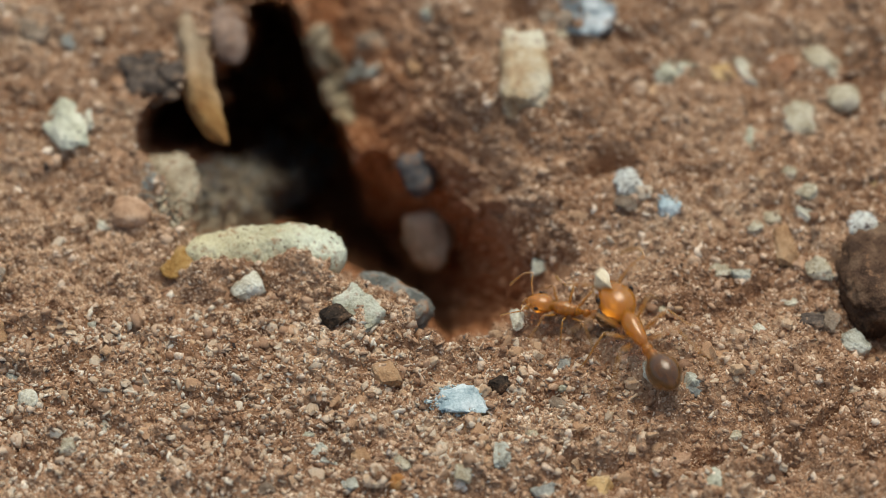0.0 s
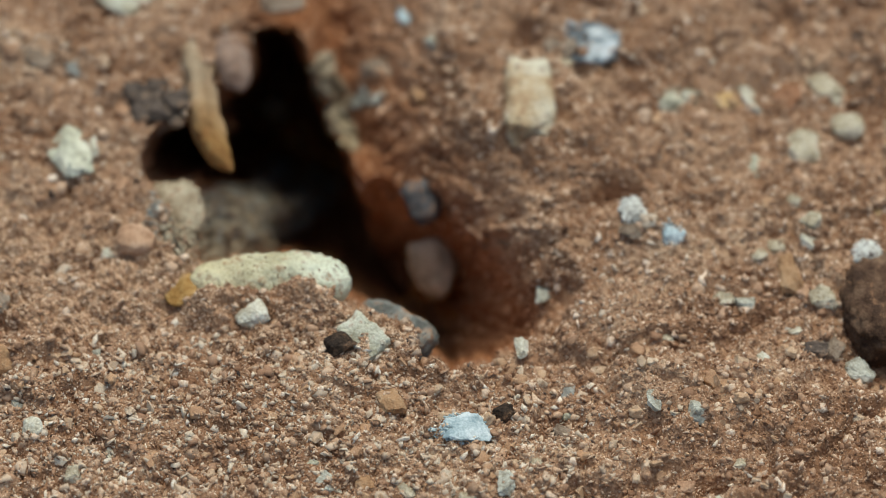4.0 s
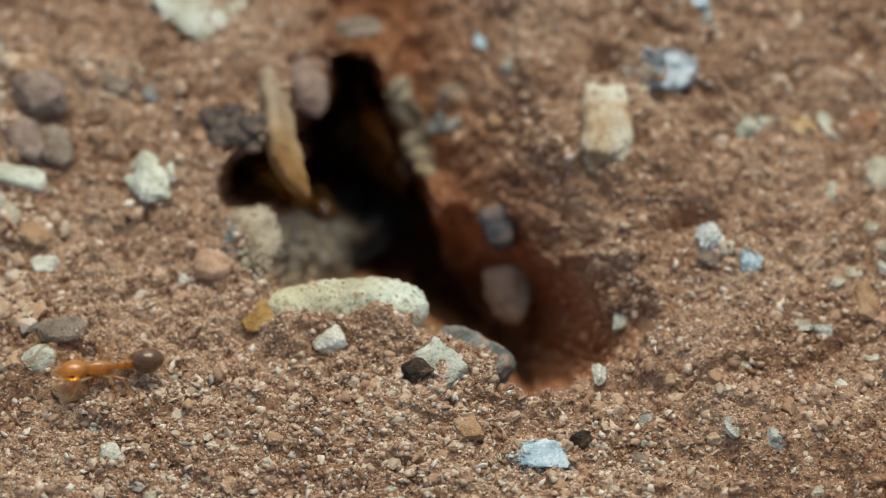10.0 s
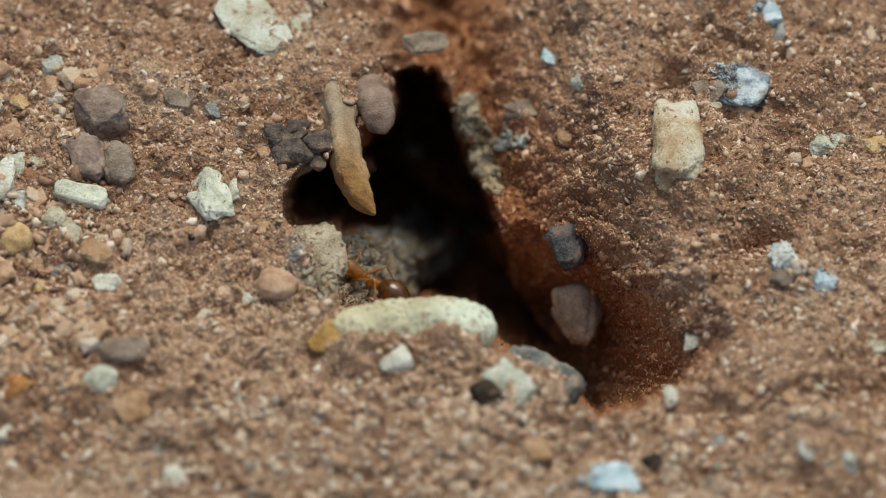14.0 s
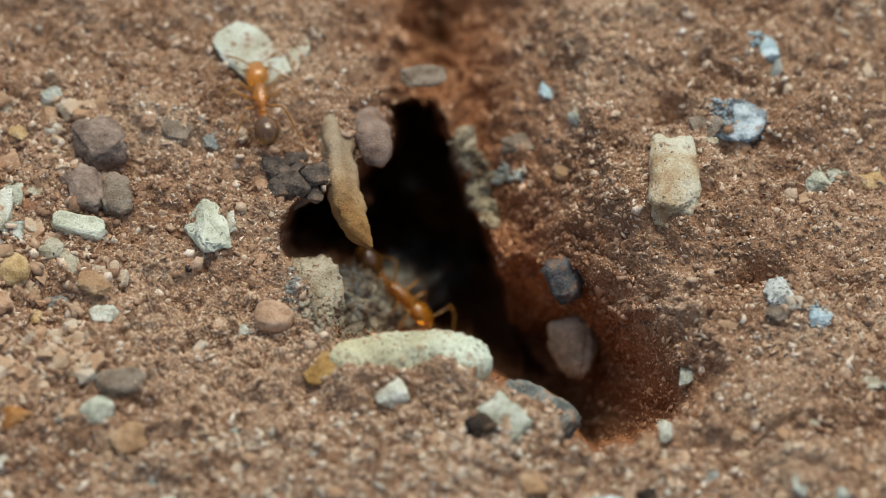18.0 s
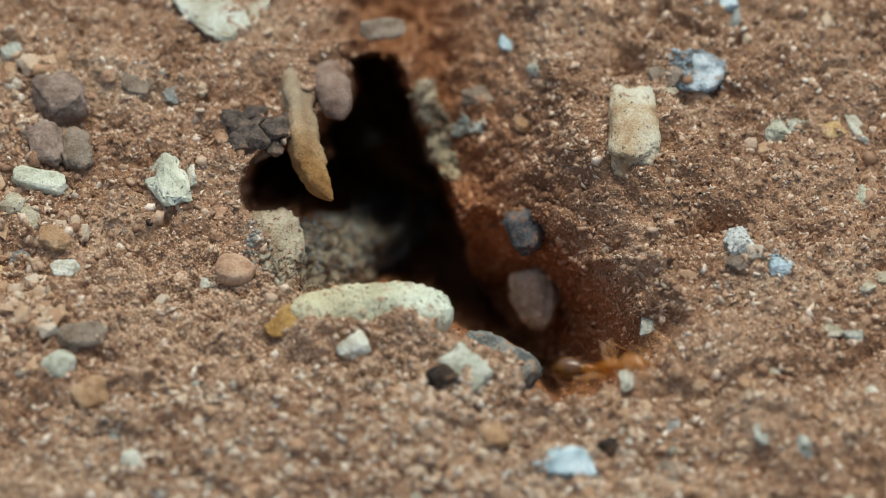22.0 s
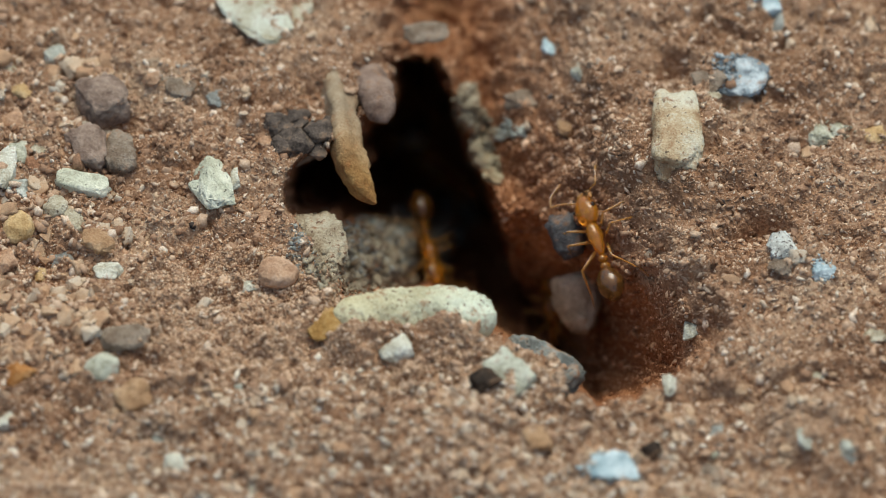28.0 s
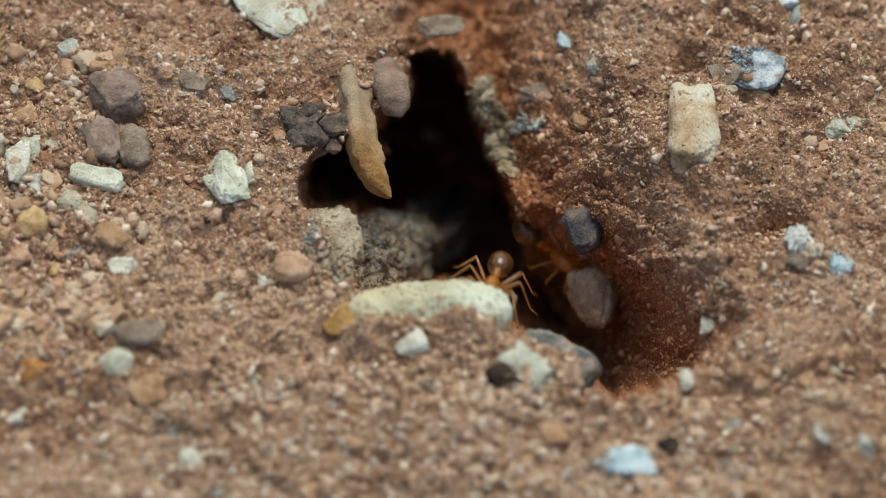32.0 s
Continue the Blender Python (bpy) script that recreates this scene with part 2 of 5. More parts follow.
BEHIND_LIP = [(-17.45, 25.97), (-17.45, -2.15), (-3.42, -1.38), (-1.13, -1.86), (1.15, -2.92), (2.94, -3.69), (3.10, -5.39), (3.87, -5.23), (4.80, -4.94), (5.59, -4.56), (6.14, -3.89), (6.95, -2.92), (8.31, -2.34), (18.33, -1.38), (18.33, 25.97)]
PITS = [(4.70, 4.86, 0.71, 0.45), (7.82, -4.28, 0.43, 0.45), (10.41, -9.11, 0.54, 0.50), (14.93, -4.54, 1.00, 1.00), (-4.51, -8.63, 0.23, 0.25), (5.26, 3.69, 0.29, 0.10), (6.76, 3.01, 0.37, 0.35), (-6.43, -5.32, 0.23, 0.20), (-7.92, -5.22, 0.31, 0.35), (5.95, 6.10, 0.57, 0.20), (5.57, 6.08, 0.51, 0.50), (6.08, 6.27, 0.43, 0.40), (7.81, 0.89, 0.57, 0.40), (8.60, 1.08, 0.51, 0.35), (7.29, 4.86, 0.31, 0.30), (7.93, 1.15, 0.43, 0.35), (-8.19, 4.38, 0.36, 0.30)]


def lean(d):
    """The hole runs down and away, flatter with depth: how far along y."""
    return 0.92 * np.minimum(d, 8.5) + 1.15 * np.maximum(d - 8.5, 0)



def inside(poly, x, y):
    """Distance to the outline of a polygon, positive inside it."""
    near = np.full(x.shape, 1e9)
    odd = np.zeros(x.shape, bool)
    for (ax, ay), (bx, by) in zip(poly, poly[1:] + poly[:1]):
        dx, dy = bx - ax, by - ay
        k = np.clip(((x - ax) * dx + (y - ay) * dy) / (dx * dx + dy * dy), 0, 1)
        near = np.minimum(near, np.hypot(x - ax - k * dx, y - ay - k * dy))
        with np.errstate(divide="ignore", invalid="ignore"):
            odd ^= ((ay > y) != (by > y)) & (x < ax + dx * (y - ay) / (dy if dy else 1e-9))
    return np.where(odd, near, -near)


def ease(a, b, v):
    k = np.clip((v - a) / (b - a), 0, 1)
    return k * k * (3 - 2 * k)


def lattice(x, y, seed):
    xi, yi = np.floor(x).astype(np.int64), np.floor(y).astype(np.int64)
    fx, fy = x - xi, y - yi
    fx, fy = fx * fx * (3 - 2 * fx), fy * fy * (3 - 2 * fy)

    def h(i, j):
        v = (i * 374761393 + j * 668265263 + seed * 974634541) & 0xFFFFFFFF
        v = ((v ^ (v >> 13)) * 1274126177) & 0xFFFFFFFF
        return ((v ^ (v >> 16)) & 0xFFFF) / 65535.0 - 0.5

    return (h(xi, yi) * (1 - fx) + h(xi + 1, yi) * fx) * (1 - fy) + (h(xi, yi + 1) * (1 - fx) + h(xi + 1, yi + 1) * fx) * fy


def deep(x, y):
    """Depth of the hole below the ground."""
    wob = 0.35 * lattice(x * 1.7, y * 1.7, 5) + 0.2 * lattice(x * 4.1, y * 4.1, 6)
    fray = wob + 0.12 * lattice(x * 9.0, y * 9.0, 7)
    d = 3.7 * np.clip((inside(VALLEY, x, y) + wob * 0.6 + 0.7) / 3.8, 0, 1) ** 1.1
    d = np.maximum(d, 5.8 * np.clip((inside(LOW_WALL, x, y) + wob * 0.6 + 1.0) / 4.9, 0, 1) ** 1.15)
    d = d * ease(-0.05, 0.35, inside(BEHIND_LIP, x, y) + fray * 0.5)
    d = np.maximum(d, 4.8 * ease(-1.2, 1.5, inside(GROOVE, x, y) + wob))
    # the pocket floor falls to the right and under the overhang
    floor = 3.4 + 8.5 * ease(-2.3, 1.3, x - 0.12 * y + wob) + 9.0 * ease(0.1, 1.4, y + 0.25 * x + wob)
    d = np.maximum(d, floor * ease(-0.08, 0.4, inside(POCKET, x, y) + fray * 0.4))
    # the lower pit drops behind its sharp near lip and deepens away from the side wall
    pit = 8.4 * np.clip((inside(BASIN, x, y) + wob * 0.6 + 0.5) / 3.6, 0, 1) ** 1.15 * np.clip((3.3 - y + wob) / 5.0, 0, 1)
    d = np.maximum(d, pit * ease(-0.05, 0.2, inside(PIT, x, y) + fray * 0.5))
    return np.maximum(d, 12.5 * ease(-0.15, 0.6, inside(HOLE, x, y) + fray * 0.4))


def clods(x, y):
    """Crumbly clods and small ledges of the crust."""
    u, v = 0.84 * x + 0.54 * y, 0.84 * y - 0.54 * x
    wx, wy = u + 0.8 * lattice(x / 0.9, y / 0.9, 31) + 0.3 * lattice(u / 0.31, v / 0.31, 37), v + 0.8 * lattice(x / 0.9, y / 0.9, 32) + 0.3 * lattice(u / 0.31, v / 0.31, 38)
    big = 2 * np.abs(lattice(wx / 1.3, wy / 1.3, 33))
    mid = 2 * np.abs(lattice(wx / 0.55, wy / 0.55, 34))
    low = 2 * np.abs(lattice(wx / 0.24, wy / 0.24, 36))
    step = ease(-0.06, 0.06, lattice(wx / 2.3, wy / 1.2, 35))
    bank = 0.36 * np.exp(-(((y + 2.98) / 0.42) ** 2)) * ease(-3.3, -2.3, x) * ease(2.0, 1.0, x)
    return bank + 0.34 * (big - 0.4) + 0.24 * (mid - 0.4) + 0.12 * (low - 0.4) + 0.2 * (step - 0.5) * ease(2.0, 5.0, x) + 0.1 * (step - 0.5)


def relief(x, y):
    z = 0.5 * lattice(x / 3.1, y / 3.1, 1) + 0.3 * lattice(x / 1.1, y / 1.1, 2) + 0.22 * lattice(x / 0.42, y / 0.42, 3) + 0.18 * lattice(x / 0.19, y / 0.19, 4) + 0.07 * lattice(x / 0.09, y / 0.09, 8)
    z = z + clods(x, y)
    for px, py, r, dp in PITS:
        z = z - dp * np.exp(-(((x - px) / r) ** 2 + ((y - py) / (1.2 * r)) ** 2))
    return z


def surface(x, y, smooth=False):
    """Points of the ground above plan points, in millimetres."""
    x, y = np.atleast_1d(np.asarray(x, float)), np.atleast_1d(np.asarray(y, float))
    d = deep(x, y)
    z = -d if smooth else relief(x, y) - d
    return np.stack([x, y + lean(d), z], -1)


def spread(lo, hi, step, far):
    core = list(np.arange(lo, hi + step / 2, step))
    out, s = [], step
    v = hi
    while v < far:
        s *= 1.45
        v += s
        out.append(v)
    left, s, v = [], step, lo
    while v > -far:
        s *= 1.45
        v -= s
        left.append(v)
    return np.array(left[::-1] + core + out)


def sheet(name, xs, ys, material):
    gx, gy = np.meshgrid(xs, ys)
    pts = surface(gx.ravel(), gy.ravel()) * MM
    nx, ny = len(xs), len(ys)
    i = (np.arange(ny - 1)[:, None] * nx + np.arange(nx - 1)[None, :]).ravel()
    quads = np.stack([i, i + 1, i + nx + 1, i + nx], -1)
    me = bpy.data.meshes.new(name)
    me.vertices.add(len(pts))
    me.vertices.foreach_set("co", pts.ravel())
    me.loops.add(quads.size)
    me.loops.foreach_set("vertex_index", quads.ravel().astype(np.int32))
    me.polygons.add(len(quads))
    me.polygons.foreach_set("loop_start", np.arange(0, quads.size, 4, dtype=np.int32))
    me.polygons.foreach_set("use_smooth", np.ones(len(quads), bool))
    me.update(calc_edges=True)
    me.materials.append(material)
    return new(name, me)


tagged(sheet("ground", spread(-13.0, 17.0, 0.056, 600), spread(-13.0, 13.0, 0.06, 600), M_SOIL),
       "red brown sandy soil with an ant nest hole", "ground", kind="structure")


# ---- stones ----
def rock_mesh(name, a, b, h, seed, material, points=16, cuts=3, fine=1.0):
    """A broken stone: the hull of scattered points with worn edges and a rough face. Half sizes in millimetres."""
    r = random.Random(seed)
    bm = bmesh.new()
    for k in range(points):
        n = Vector((r.gauss(0, 1), r.gauss(0, 1), r.gauss(0, 1))).normalized()
        n = Vector([math.copysign(abs(c) ** 0.8, c) for c in n]) * r.uniform(0.78, 1.05)
        bm.verts.new(n)
    hull = bmesh.ops.convex_hull(bm, input=bm.verts)
    bmesh.ops.delete(bm, geom=list({g for g in hull["geom_interior"] if isinstance(g, bmesh.types.BMVert)}), context="VERTS")
    low = [min(v.co[k] for v in bm.verts) for k in range(3)]
    high = [max(v.co[k] for v in bm.verts) for k in range(3)]
    for v in bm.verts:
        v.co = Vector([2 * (v.co[k] - low[k]) / (high[k] - low[k]) - 1 for k in range(3)])
    if cuts:
        bmesh.ops.bevel(bm, geom=list(bm.edges), offset=0.09, segments=2, profile=0.6, affect="EDGES", clamp_overlap=True)
        bmesh.ops.triangulate(bm, faces=bm.faces)
        long = [e for e in bm.edges if e.calc_length() > 0.3]
        bmesh.ops.subdivide_edges(bm, edges=long, cuts=cuts, use_grid_fill=True)
        bmesh.ops.triangulate(bm, faces=bm.faces)
        long = [e for e in bm.edges if e.calc_length() > 0.22]
        bmesh.ops.subdivide_edges(bm, edges=long, cuts=1, use_grid_fill=True)
        bmesh.ops.triangulate(bm, faces=bm.faces)
    off = Vector((r.uniform(0, 50), r.uniform(0, 50), r.uniform(0, 50)))
    for v in bm.verts:
        p = v.co
        if cuts:
            p = p * (1 + 0.16 * noise.noise(p * 1.6 + off) + 0.10 * noise.noise(p * 3.6 + off) + fine * (0.07 * noise.noise(p * 8 + off) + 0.05 * noise.noise(p * 17 + off)))
        v.co = Vector((p.x * a, p.y * b, p.z * h)) * MM
    for f in bm.faces:
        f.smooth = bool(cuts)
    me = bpy.data.meshes.new(name)
    bm.to_mesh(me)
    bm.free()
    me.materials.append(material)
    return me


def worn_mesh(name, a, b, h, seed, material, square=0.7, rough=1.0, taper=0.0):
    """A worn stone with blunt edges: a rounded block, half sizes in millimetres; square 1 is a ball, 0.4 nearly a brick."""
    off = Vector((seed * 7.31 % 40, seed * 3.17 % 40, seed * 1.73 % 40))
    bm = bmesh.new()
    bmesh.ops.create_icosphere(bm, subdivisions=5 if max(a, b) > 0.9 else 4, radius=1.0)
    for v in bm.verts:
        p = Vector([math.copysign(abs(c) ** square, c) for c in v.co])
        k = 1 + 0.18 * noise.noise(p * 1.1 + off) + 0.10 * noise.noise(p * 2.4 + off)
        k += rough * (0.055 * noise.noise(p * 5 + off) + 0.04 * noise.noise(p * 11 + off) + 0.03 * noise.noise(p * 23 + off))
        p = p * k
        t = 1 + taper * p.y
        v.co = Vector((p.x * a * t, p.y * b, p.z * h)) * MM
    for f in bm.faces:
        f.smooth = True
    me = bpy.data.meshes.new(name)
    bm.to_mesh(me)
    bm.free()
    me.materials.append(material)
    return me


def along_slope(x, y):
    """A stone slides with the clod that carries it."""
    at = y
    for k in range(3):
        at = y - 0.9 * float(clods(np.array([x]), np.array([at]))[0])
    return at


def set_down(ob, x, y, h, turn, sink=0.35, tip=(0, 0), level=None):
    if level is None:
        y = along_slope(x, y)
        at = surface(x, y)[0]
    else:
        at = (x, y, level)
    ob.matrix_world = pose(at[0] * MM, (at[1] - 0.9 * h * sink) * MM, (at[2] + h * sink) * MM, tip[0], tip[1], turn)


def level_z(name, label):
    """Stones that bridge the rim keep to the level of the ground."""
    if "the hole" in label and name == "rock":
        return -0.6
    return -0.95 if "pocket edge" in label else -1.2 if name == "rim_stone" else 0.22 if "wedge stone" in label else None


STONES = []
# worn stones: squareness, roughness, taper
WORN = {"blue grey crystalline stone flush with soil": (0.8, 2.0, 0.0), "upright tan stone with a grey speckled face": (0.5, 1.0, -0.1), "rounded dark purple grey granular pebble": (0.6, 2.2, 0.1),
        "rounded dark grey brown granular pebble": (0.6, 2.2, 0.1), "brownish grey pebble beside a darker one": (0.75, 1.6, 0.0),
        "flat pale cream flake with cracked surface": (0.6, 0.5, 0.15), "smooth pale pinkish pebble half sunk in soil": (0.9, 0.5, 0.1),
        "smooth pale green pebble": (0.9, 0.4, 0.0), "round white pebble on red soil": (0.9, 0.4, 0.0), "flat pale grey white stone chip": (0.55, 0.7, 0.0),
        "grey tan rock at the pocket edge": (0.85, 2.2, 0.1),
        "cream yellow rounded pebble": (0.85, 0.5, 0.0), "cream coloured rounded pebble": (0.85, 0.5, 0.0), "long cream coloured pebble": (0.8, 0.5, 0.1),
        "flat grey stone dusted with brown soil at the hole": (0.6, 1.0, 0.0), "large dark brown rough rock": (0.75, 1.6, 0.0),
        "dull grey tan stone half sunk in soil": (0.7, 1.0, 0.0), 
        "cream rounded stone on red soil": (0.8, 0.6, 0.0), "cream angular stone on red soil": (0.6, 0.6, 0.0), "pale speckled rounded stone": (0.85, 0.8, 0.0)}


def stone(x, y, a, b, h, turn, key, name, label):
    """One stone at a plan point: half length, half width, half height, turn, colour, name, label."""
    n = len(STONES)
    if label in WORN:
        square, rough, taper = WORN[label]
        ob = new(name, worn_mesh(name, a, b, h, 300 + n, STONE[key], square, rough, taper))
    else:
        ob = new(name, rock_mesh(name, 1.14 * a, 1.14 * b, 1.1 * h, 100 + n, STONE[key], 22 if a > 0.4 else 15, 4 if a > 0.5 else 3, min(1.0, 0.3 + a)))
    set_down(ob, x, y, h, turn, 1.1 if "hole wall" in label else 1.5 if "flake with" in label else 0.2 if name == "soil_crumb" else -0.3 if "crystalline stone flush" in label else 0.1 if label in WORN else -0.15, (0, 0), level_z(name, label))
    tagged(ob, label, {"soil_crumb": "crumb", "rock": "stone", "rim_stone": "stone"}.get(name, name.replace("_", " ")))
    STONES.append((x, y, a))


stone(-2.92, -2.45, 0.46, 0.44, 0.22, 29, "ochre", "pebble", "yellow ochre knob of stone beside the long pale one")
stone(2.48, -2.95, 1.05, 0.62, 0.42, -32, "graystone", "rim_stone", "flat grey stone dusted with brown soil at the hole")
stone(1.66, -4.45, 0.40, 0.62, 0.34, 42, "palegreen", "pebble", "pale green grey wedge stone on the nest rim")
stone(1.05, -4.62, 0.40, 0.36, 0.28, 17, "black", "soil_crumb", "blackish soil crumb beside a pale wedge stone")
stone(-1.17, -3.20, 0.40, 0.38, 0.26, 0, "white", "pebble", "rough white pebble below the long pale stone")
stone(-5.91, 2.19, 0.84, 0.43, 0.34, -74, "mint", "pebble", "angular cream and grey stone with dark flecks")
stone(-5.34, 2.39, 0.33, 0.17, 0.12, 90, "white", "pebble", "small white grain beside an angular cream stone")
stone(-4.93, -1.16, 0.27, 0.22, 0.16, -52, "white", "pebble", "small bright white angular pebble")
stone(-4.19, -0.81, 0.49, 0.44, 0.31, -23, "terrapale", "pebble", "smooth pale pinkish pebble half sunk in soil")
stone(-3.10, 1.00, 0.62, 1.05, 0.30, 12, "crustgray", "rock", "grey tan rock at the pocket edge")
stone(-9.06, 3.40, 0.50, 0.66, 0.45, 10, "purple", "pebble", "rounded dark purple grey granular pebble")
stone(-8.66, 4.90, 0.60, 0.70, 0.48, 22, "purple", "pebble", "rounded dark grey brown granular pebble")
stone(-8.20, 3.20, 0.42, 0.66, 0.38, 0, "graydust", "pebble", "brownish grey pebble beside a darker one")
stone(-9.16, 2.40, 0.68, 0.31, 0.22, -17, "mint", "pebble", "flat pale grey white stone chip")
stone(-10.80, 3.33, 0.36, 0.29, 0.23, 90, "palegreen", "pebble", "pale grey green pebble")
stone(-11.16, 2.72, 0.72, 0.29, 0.20, 82, "white", "shell_fragment", "curved white shell fragment")
stone(-10.78, 2.15, 0.37, 0.26, 0.16, -28, "whitegray", "pebble", "pale grey stone chip")
stone(-10.31, 2.98, 0.35, 0.28, 0.17, 24, "terra", "pebble", "flat terracotta coloured pebble")
stone(-11.02, 4.33, 0.36, 0.34, 0.25, 90, "terrapale", "pebble", "pale orange rounded pebble")
stone(-9.82, 1.60, 0.33, 0.30, 0.23, 53, "cream", "pebble", "cream coloured rounded pebble")
stone(-9.36, 1.05, 0.47, 0.25, 0.21, -59, "cream", "pebble", "long cream coloured pebble")
stone(-10.74, 0.69, 0.46, 0.39, 0.33, 90, "ochrepale", "pebble", "cream yellow rounded pebble")
stone(-9.56, 0.05, 0.38, 0.30, 0.22, 32, "bluegray", "pebble", "blue grey stone chip")
stone(-8.75, 0.24, 0.45, 0.31, 0.23, -40, "tan", "pebble", "tan angular pebble on red soil")
stone(-8.47, -0.90, 0.32, 0.26, 0.17, -25, "white", "pebble", "white angular chip lying on soil")
stone(-7.99, -3.14, 0.63, 0.39, 0.21, 13, "graydust", "pebble", "dull grey tan stone half sunk in soil")
stone(-8.54, -4.18, 0.44, 0.40, 0.30, 45, "palegreen", "pebble", "smooth pale green pebble")
stone(-7.71, -4.85, 0.49, 0.49, 0.34, 90, "tan", "soil_crumb", "brown tan soil crumb beside a green pebble")
stone(-10.62, -4.16, 0.37, 0.33, 0.23, 20, "orange", "pebble", "orange brown angular pebble")
stone(-10.98, -5.66, 0.30, 0.26, 0.18, -20, "white", "pebble", "white rounded pebble on red soil")
stone(-6.72, -7.31, 0.33, 0.26, 0.24, 90, "white", "pebble", "round white pebble on red soil")
stone(-7.05, -6.62, 0.32, 0.19, 0.15, -75, "whitegray", "pebble", "small grey white chip beside a round pebble")
stone(-7.44, 5.79, 0.25, 0.20, 0.16, 90, "terrapale", "pebble", "small pinkish round pebble")
stone(-5.82, 5.21, 0.29, 0.19, 0.15, 76, "bluegray", "pebble", "small bluish grey chip")
stone(-5.09, -4.50, 0.36, 0.20, 0.12, 6, "whitegray", "pebble", "flat pale chip in soil")
stone(-6.71, 5.17, 0.36, 0.33, 0.14, 0, "graydust", "pebble", "grey soil lump flush with the ground")
stone(-4.80, 8.10, 0.64, 1.10, 0.12, 38, "shell", "stone_flake", "flat pale cream flake with cracked surface")
stone(-3.82, 8.27, 0.55, 0.37, 0.09, 52, "cream", "stone_flake", "cream coloured crust beside a pale flake")
stone(-4.16, 4.12, 0.35, 0.29, 0.21, 34, "darkgray", "soil_crumb", "dark grey black soil crumb")
stone(-3.65, 3.61, 0.36, 0.34, 0.25, 90, "darkgray", "soil_crumb", "dark grey black soil crumb")
stone(-3.80, 4.18, 0.37, 0.26, 0.18, 0, "darkgray", "soil_crumb", "dark grey soil crumb above the pocket")
stone(-3.13, 3.92, 0.34, 0.30, 0.21, 0, "darkgray", "soil_crumb", "dark brown soil crumb beside a long stone")
stone(-3.50, 3.15, 0.31, 0.26, 0.18, 0, "graydust", "soil_crumb", "brown soil crumb above the pocket")
stone(5.95, 3.70, 0.62, 1.32, 0.50, 3, "tanstone", "rock", "upright tan stone with a grey speckled face")
stone(7.56, 5.66, 0.72, 0.72, 0.12, -12, "bluestone", "rock", "blue grey crystalline stone flush with soil")
stone(6.75, 5.50, 0.40, 0.40, 0.14, 90, "graydust", "pebble", "dull grey stone beside a blue one")
stone(6.88, 4.92, 0.20, 0.20, 0.14, 0, "cream", "pebble", "small cream pebble on red soil")
stone(2.72, 6.97, 0.39, 0.19, 0.15, -70, "bluewhite", "pebble", "bright bluish angular chip")
stone(3.49, 6.26, 0.31, 0.21, 0.17, 90, "whitegray", "pebble", "translucent grey grain on red soil")
stone(1.99, 4.89, 0.37, 0.33, 0.17, 20, "graydust", "pebble", "dull grey tan pebble set in the wall")
stone(3.14, 4.15, 0.31, 0.20, 0.16, 90, "tan", "pebble", "tan pebble set in the wall")
stone(8.27, 8.36, 0.39, 0.34, 0.26, 0, "bluewhite", "pebble", "pale blue white pebble")
stone(8.55, 7.81, 0.30, 0.17, 0.12, 90, "bluegray", "pebble", "small grey blue grain")
stone(9.96, 4.26, 0.49, 0.28, 0.12, 0, "palegreen", "pebble", "grey green stone flush with soil")
stone(9.57, 3.79, 0.19, 0.16, 0.11, 0, "cream", "pebble", "small cream pebble on red soil")
stone(10.87, 4.02, 0.44, 0.32, 0.20, -29, "ochrepale", "pebble", "dull yellow tan pebble")
stone(8.58, -0.06, 0.43, 0.36, 0.25, 90, "speckle", "pebble", "white speckled stone with dark dots")
stone(8.50, -0.69, 0.26, 0.23, 0.12, 0, "graydust", "soil_crumb", "grey crumb below a speckled stone")
stone(9.57, -0.88, 0.31, 0.26, 0.18, 0, "bluewhite", "pebble", "white bluish speckled pebble")
stone(6.31, -2.71, 0.29, 0.20, 0.16, 84, "whitegray", "pebble", "small pale grey angular pebble")
stone(5.68, -4.83, 0.30, 0.17, 0.15, 86, "white", "pebble", "small upright white pebble on the rim")
stone(10.76, -2.78, 0.20, 0.18, 0.13, 0, "cream", "pebble", "small cream pebble on red soil")
stone(9.42, -4.25, 0.16, 0.15, 0.12, 0, "cream", "pebble", "small cream grain on red soil")
stone(5.20, -6.59, 0.29, 0.25, 0.17, 0, "black", "soil_crumb", "blackish soil crumb on red soil")
stone(-0.46, 8.02, 0.51, 0.34, 0.08, 0, "graydust", "rock", "grey rough stone above the hole")
stone(-4.49, 1.04, 0.23, 0.20, 0.14, 0, "terrapale", "pebble", "small pinkish pebble on red soil")
stone(-4.51, 3.56, 0.19, 0.18, 0.13, 0, "terrapale", "pebble", "small pinkish pebble on red soil")
stone(4.20, -7.37, 0.55, 0.41, 0.18, 12, "bluewhite", "pebble", "blue white crystalline chip set in the soil")
stone(11.66, 4.14, 0.52, 0.16, 0.09, -71, "white", "stone_splinter", "bright white elongated stone splinter")
stone(13.00, 2.46, 0.52, 0.43, 0.34, -84, "cream", "pebble", "cream angular stone on red soil")
stone(13.60, 4.30, 0.54, 0.38, 0.27, -40, "cream", "pebble", "cream wedge shaped stone")
stone(12.68, 4.20, 0.42, 0.37, 0.29, -82, "terra", "pebble", "pinkish brown angular stone")
stone(9.61, 4.14, 0.39, 0.37, 0.17, 90, "palegreen", "pebble", "grey green stone flush with soil")
stone(9.95, 4.03, 0.36, 0.20, 0.10, 90, "whitegray", "pebble", "pale grey chip beside a green stone")
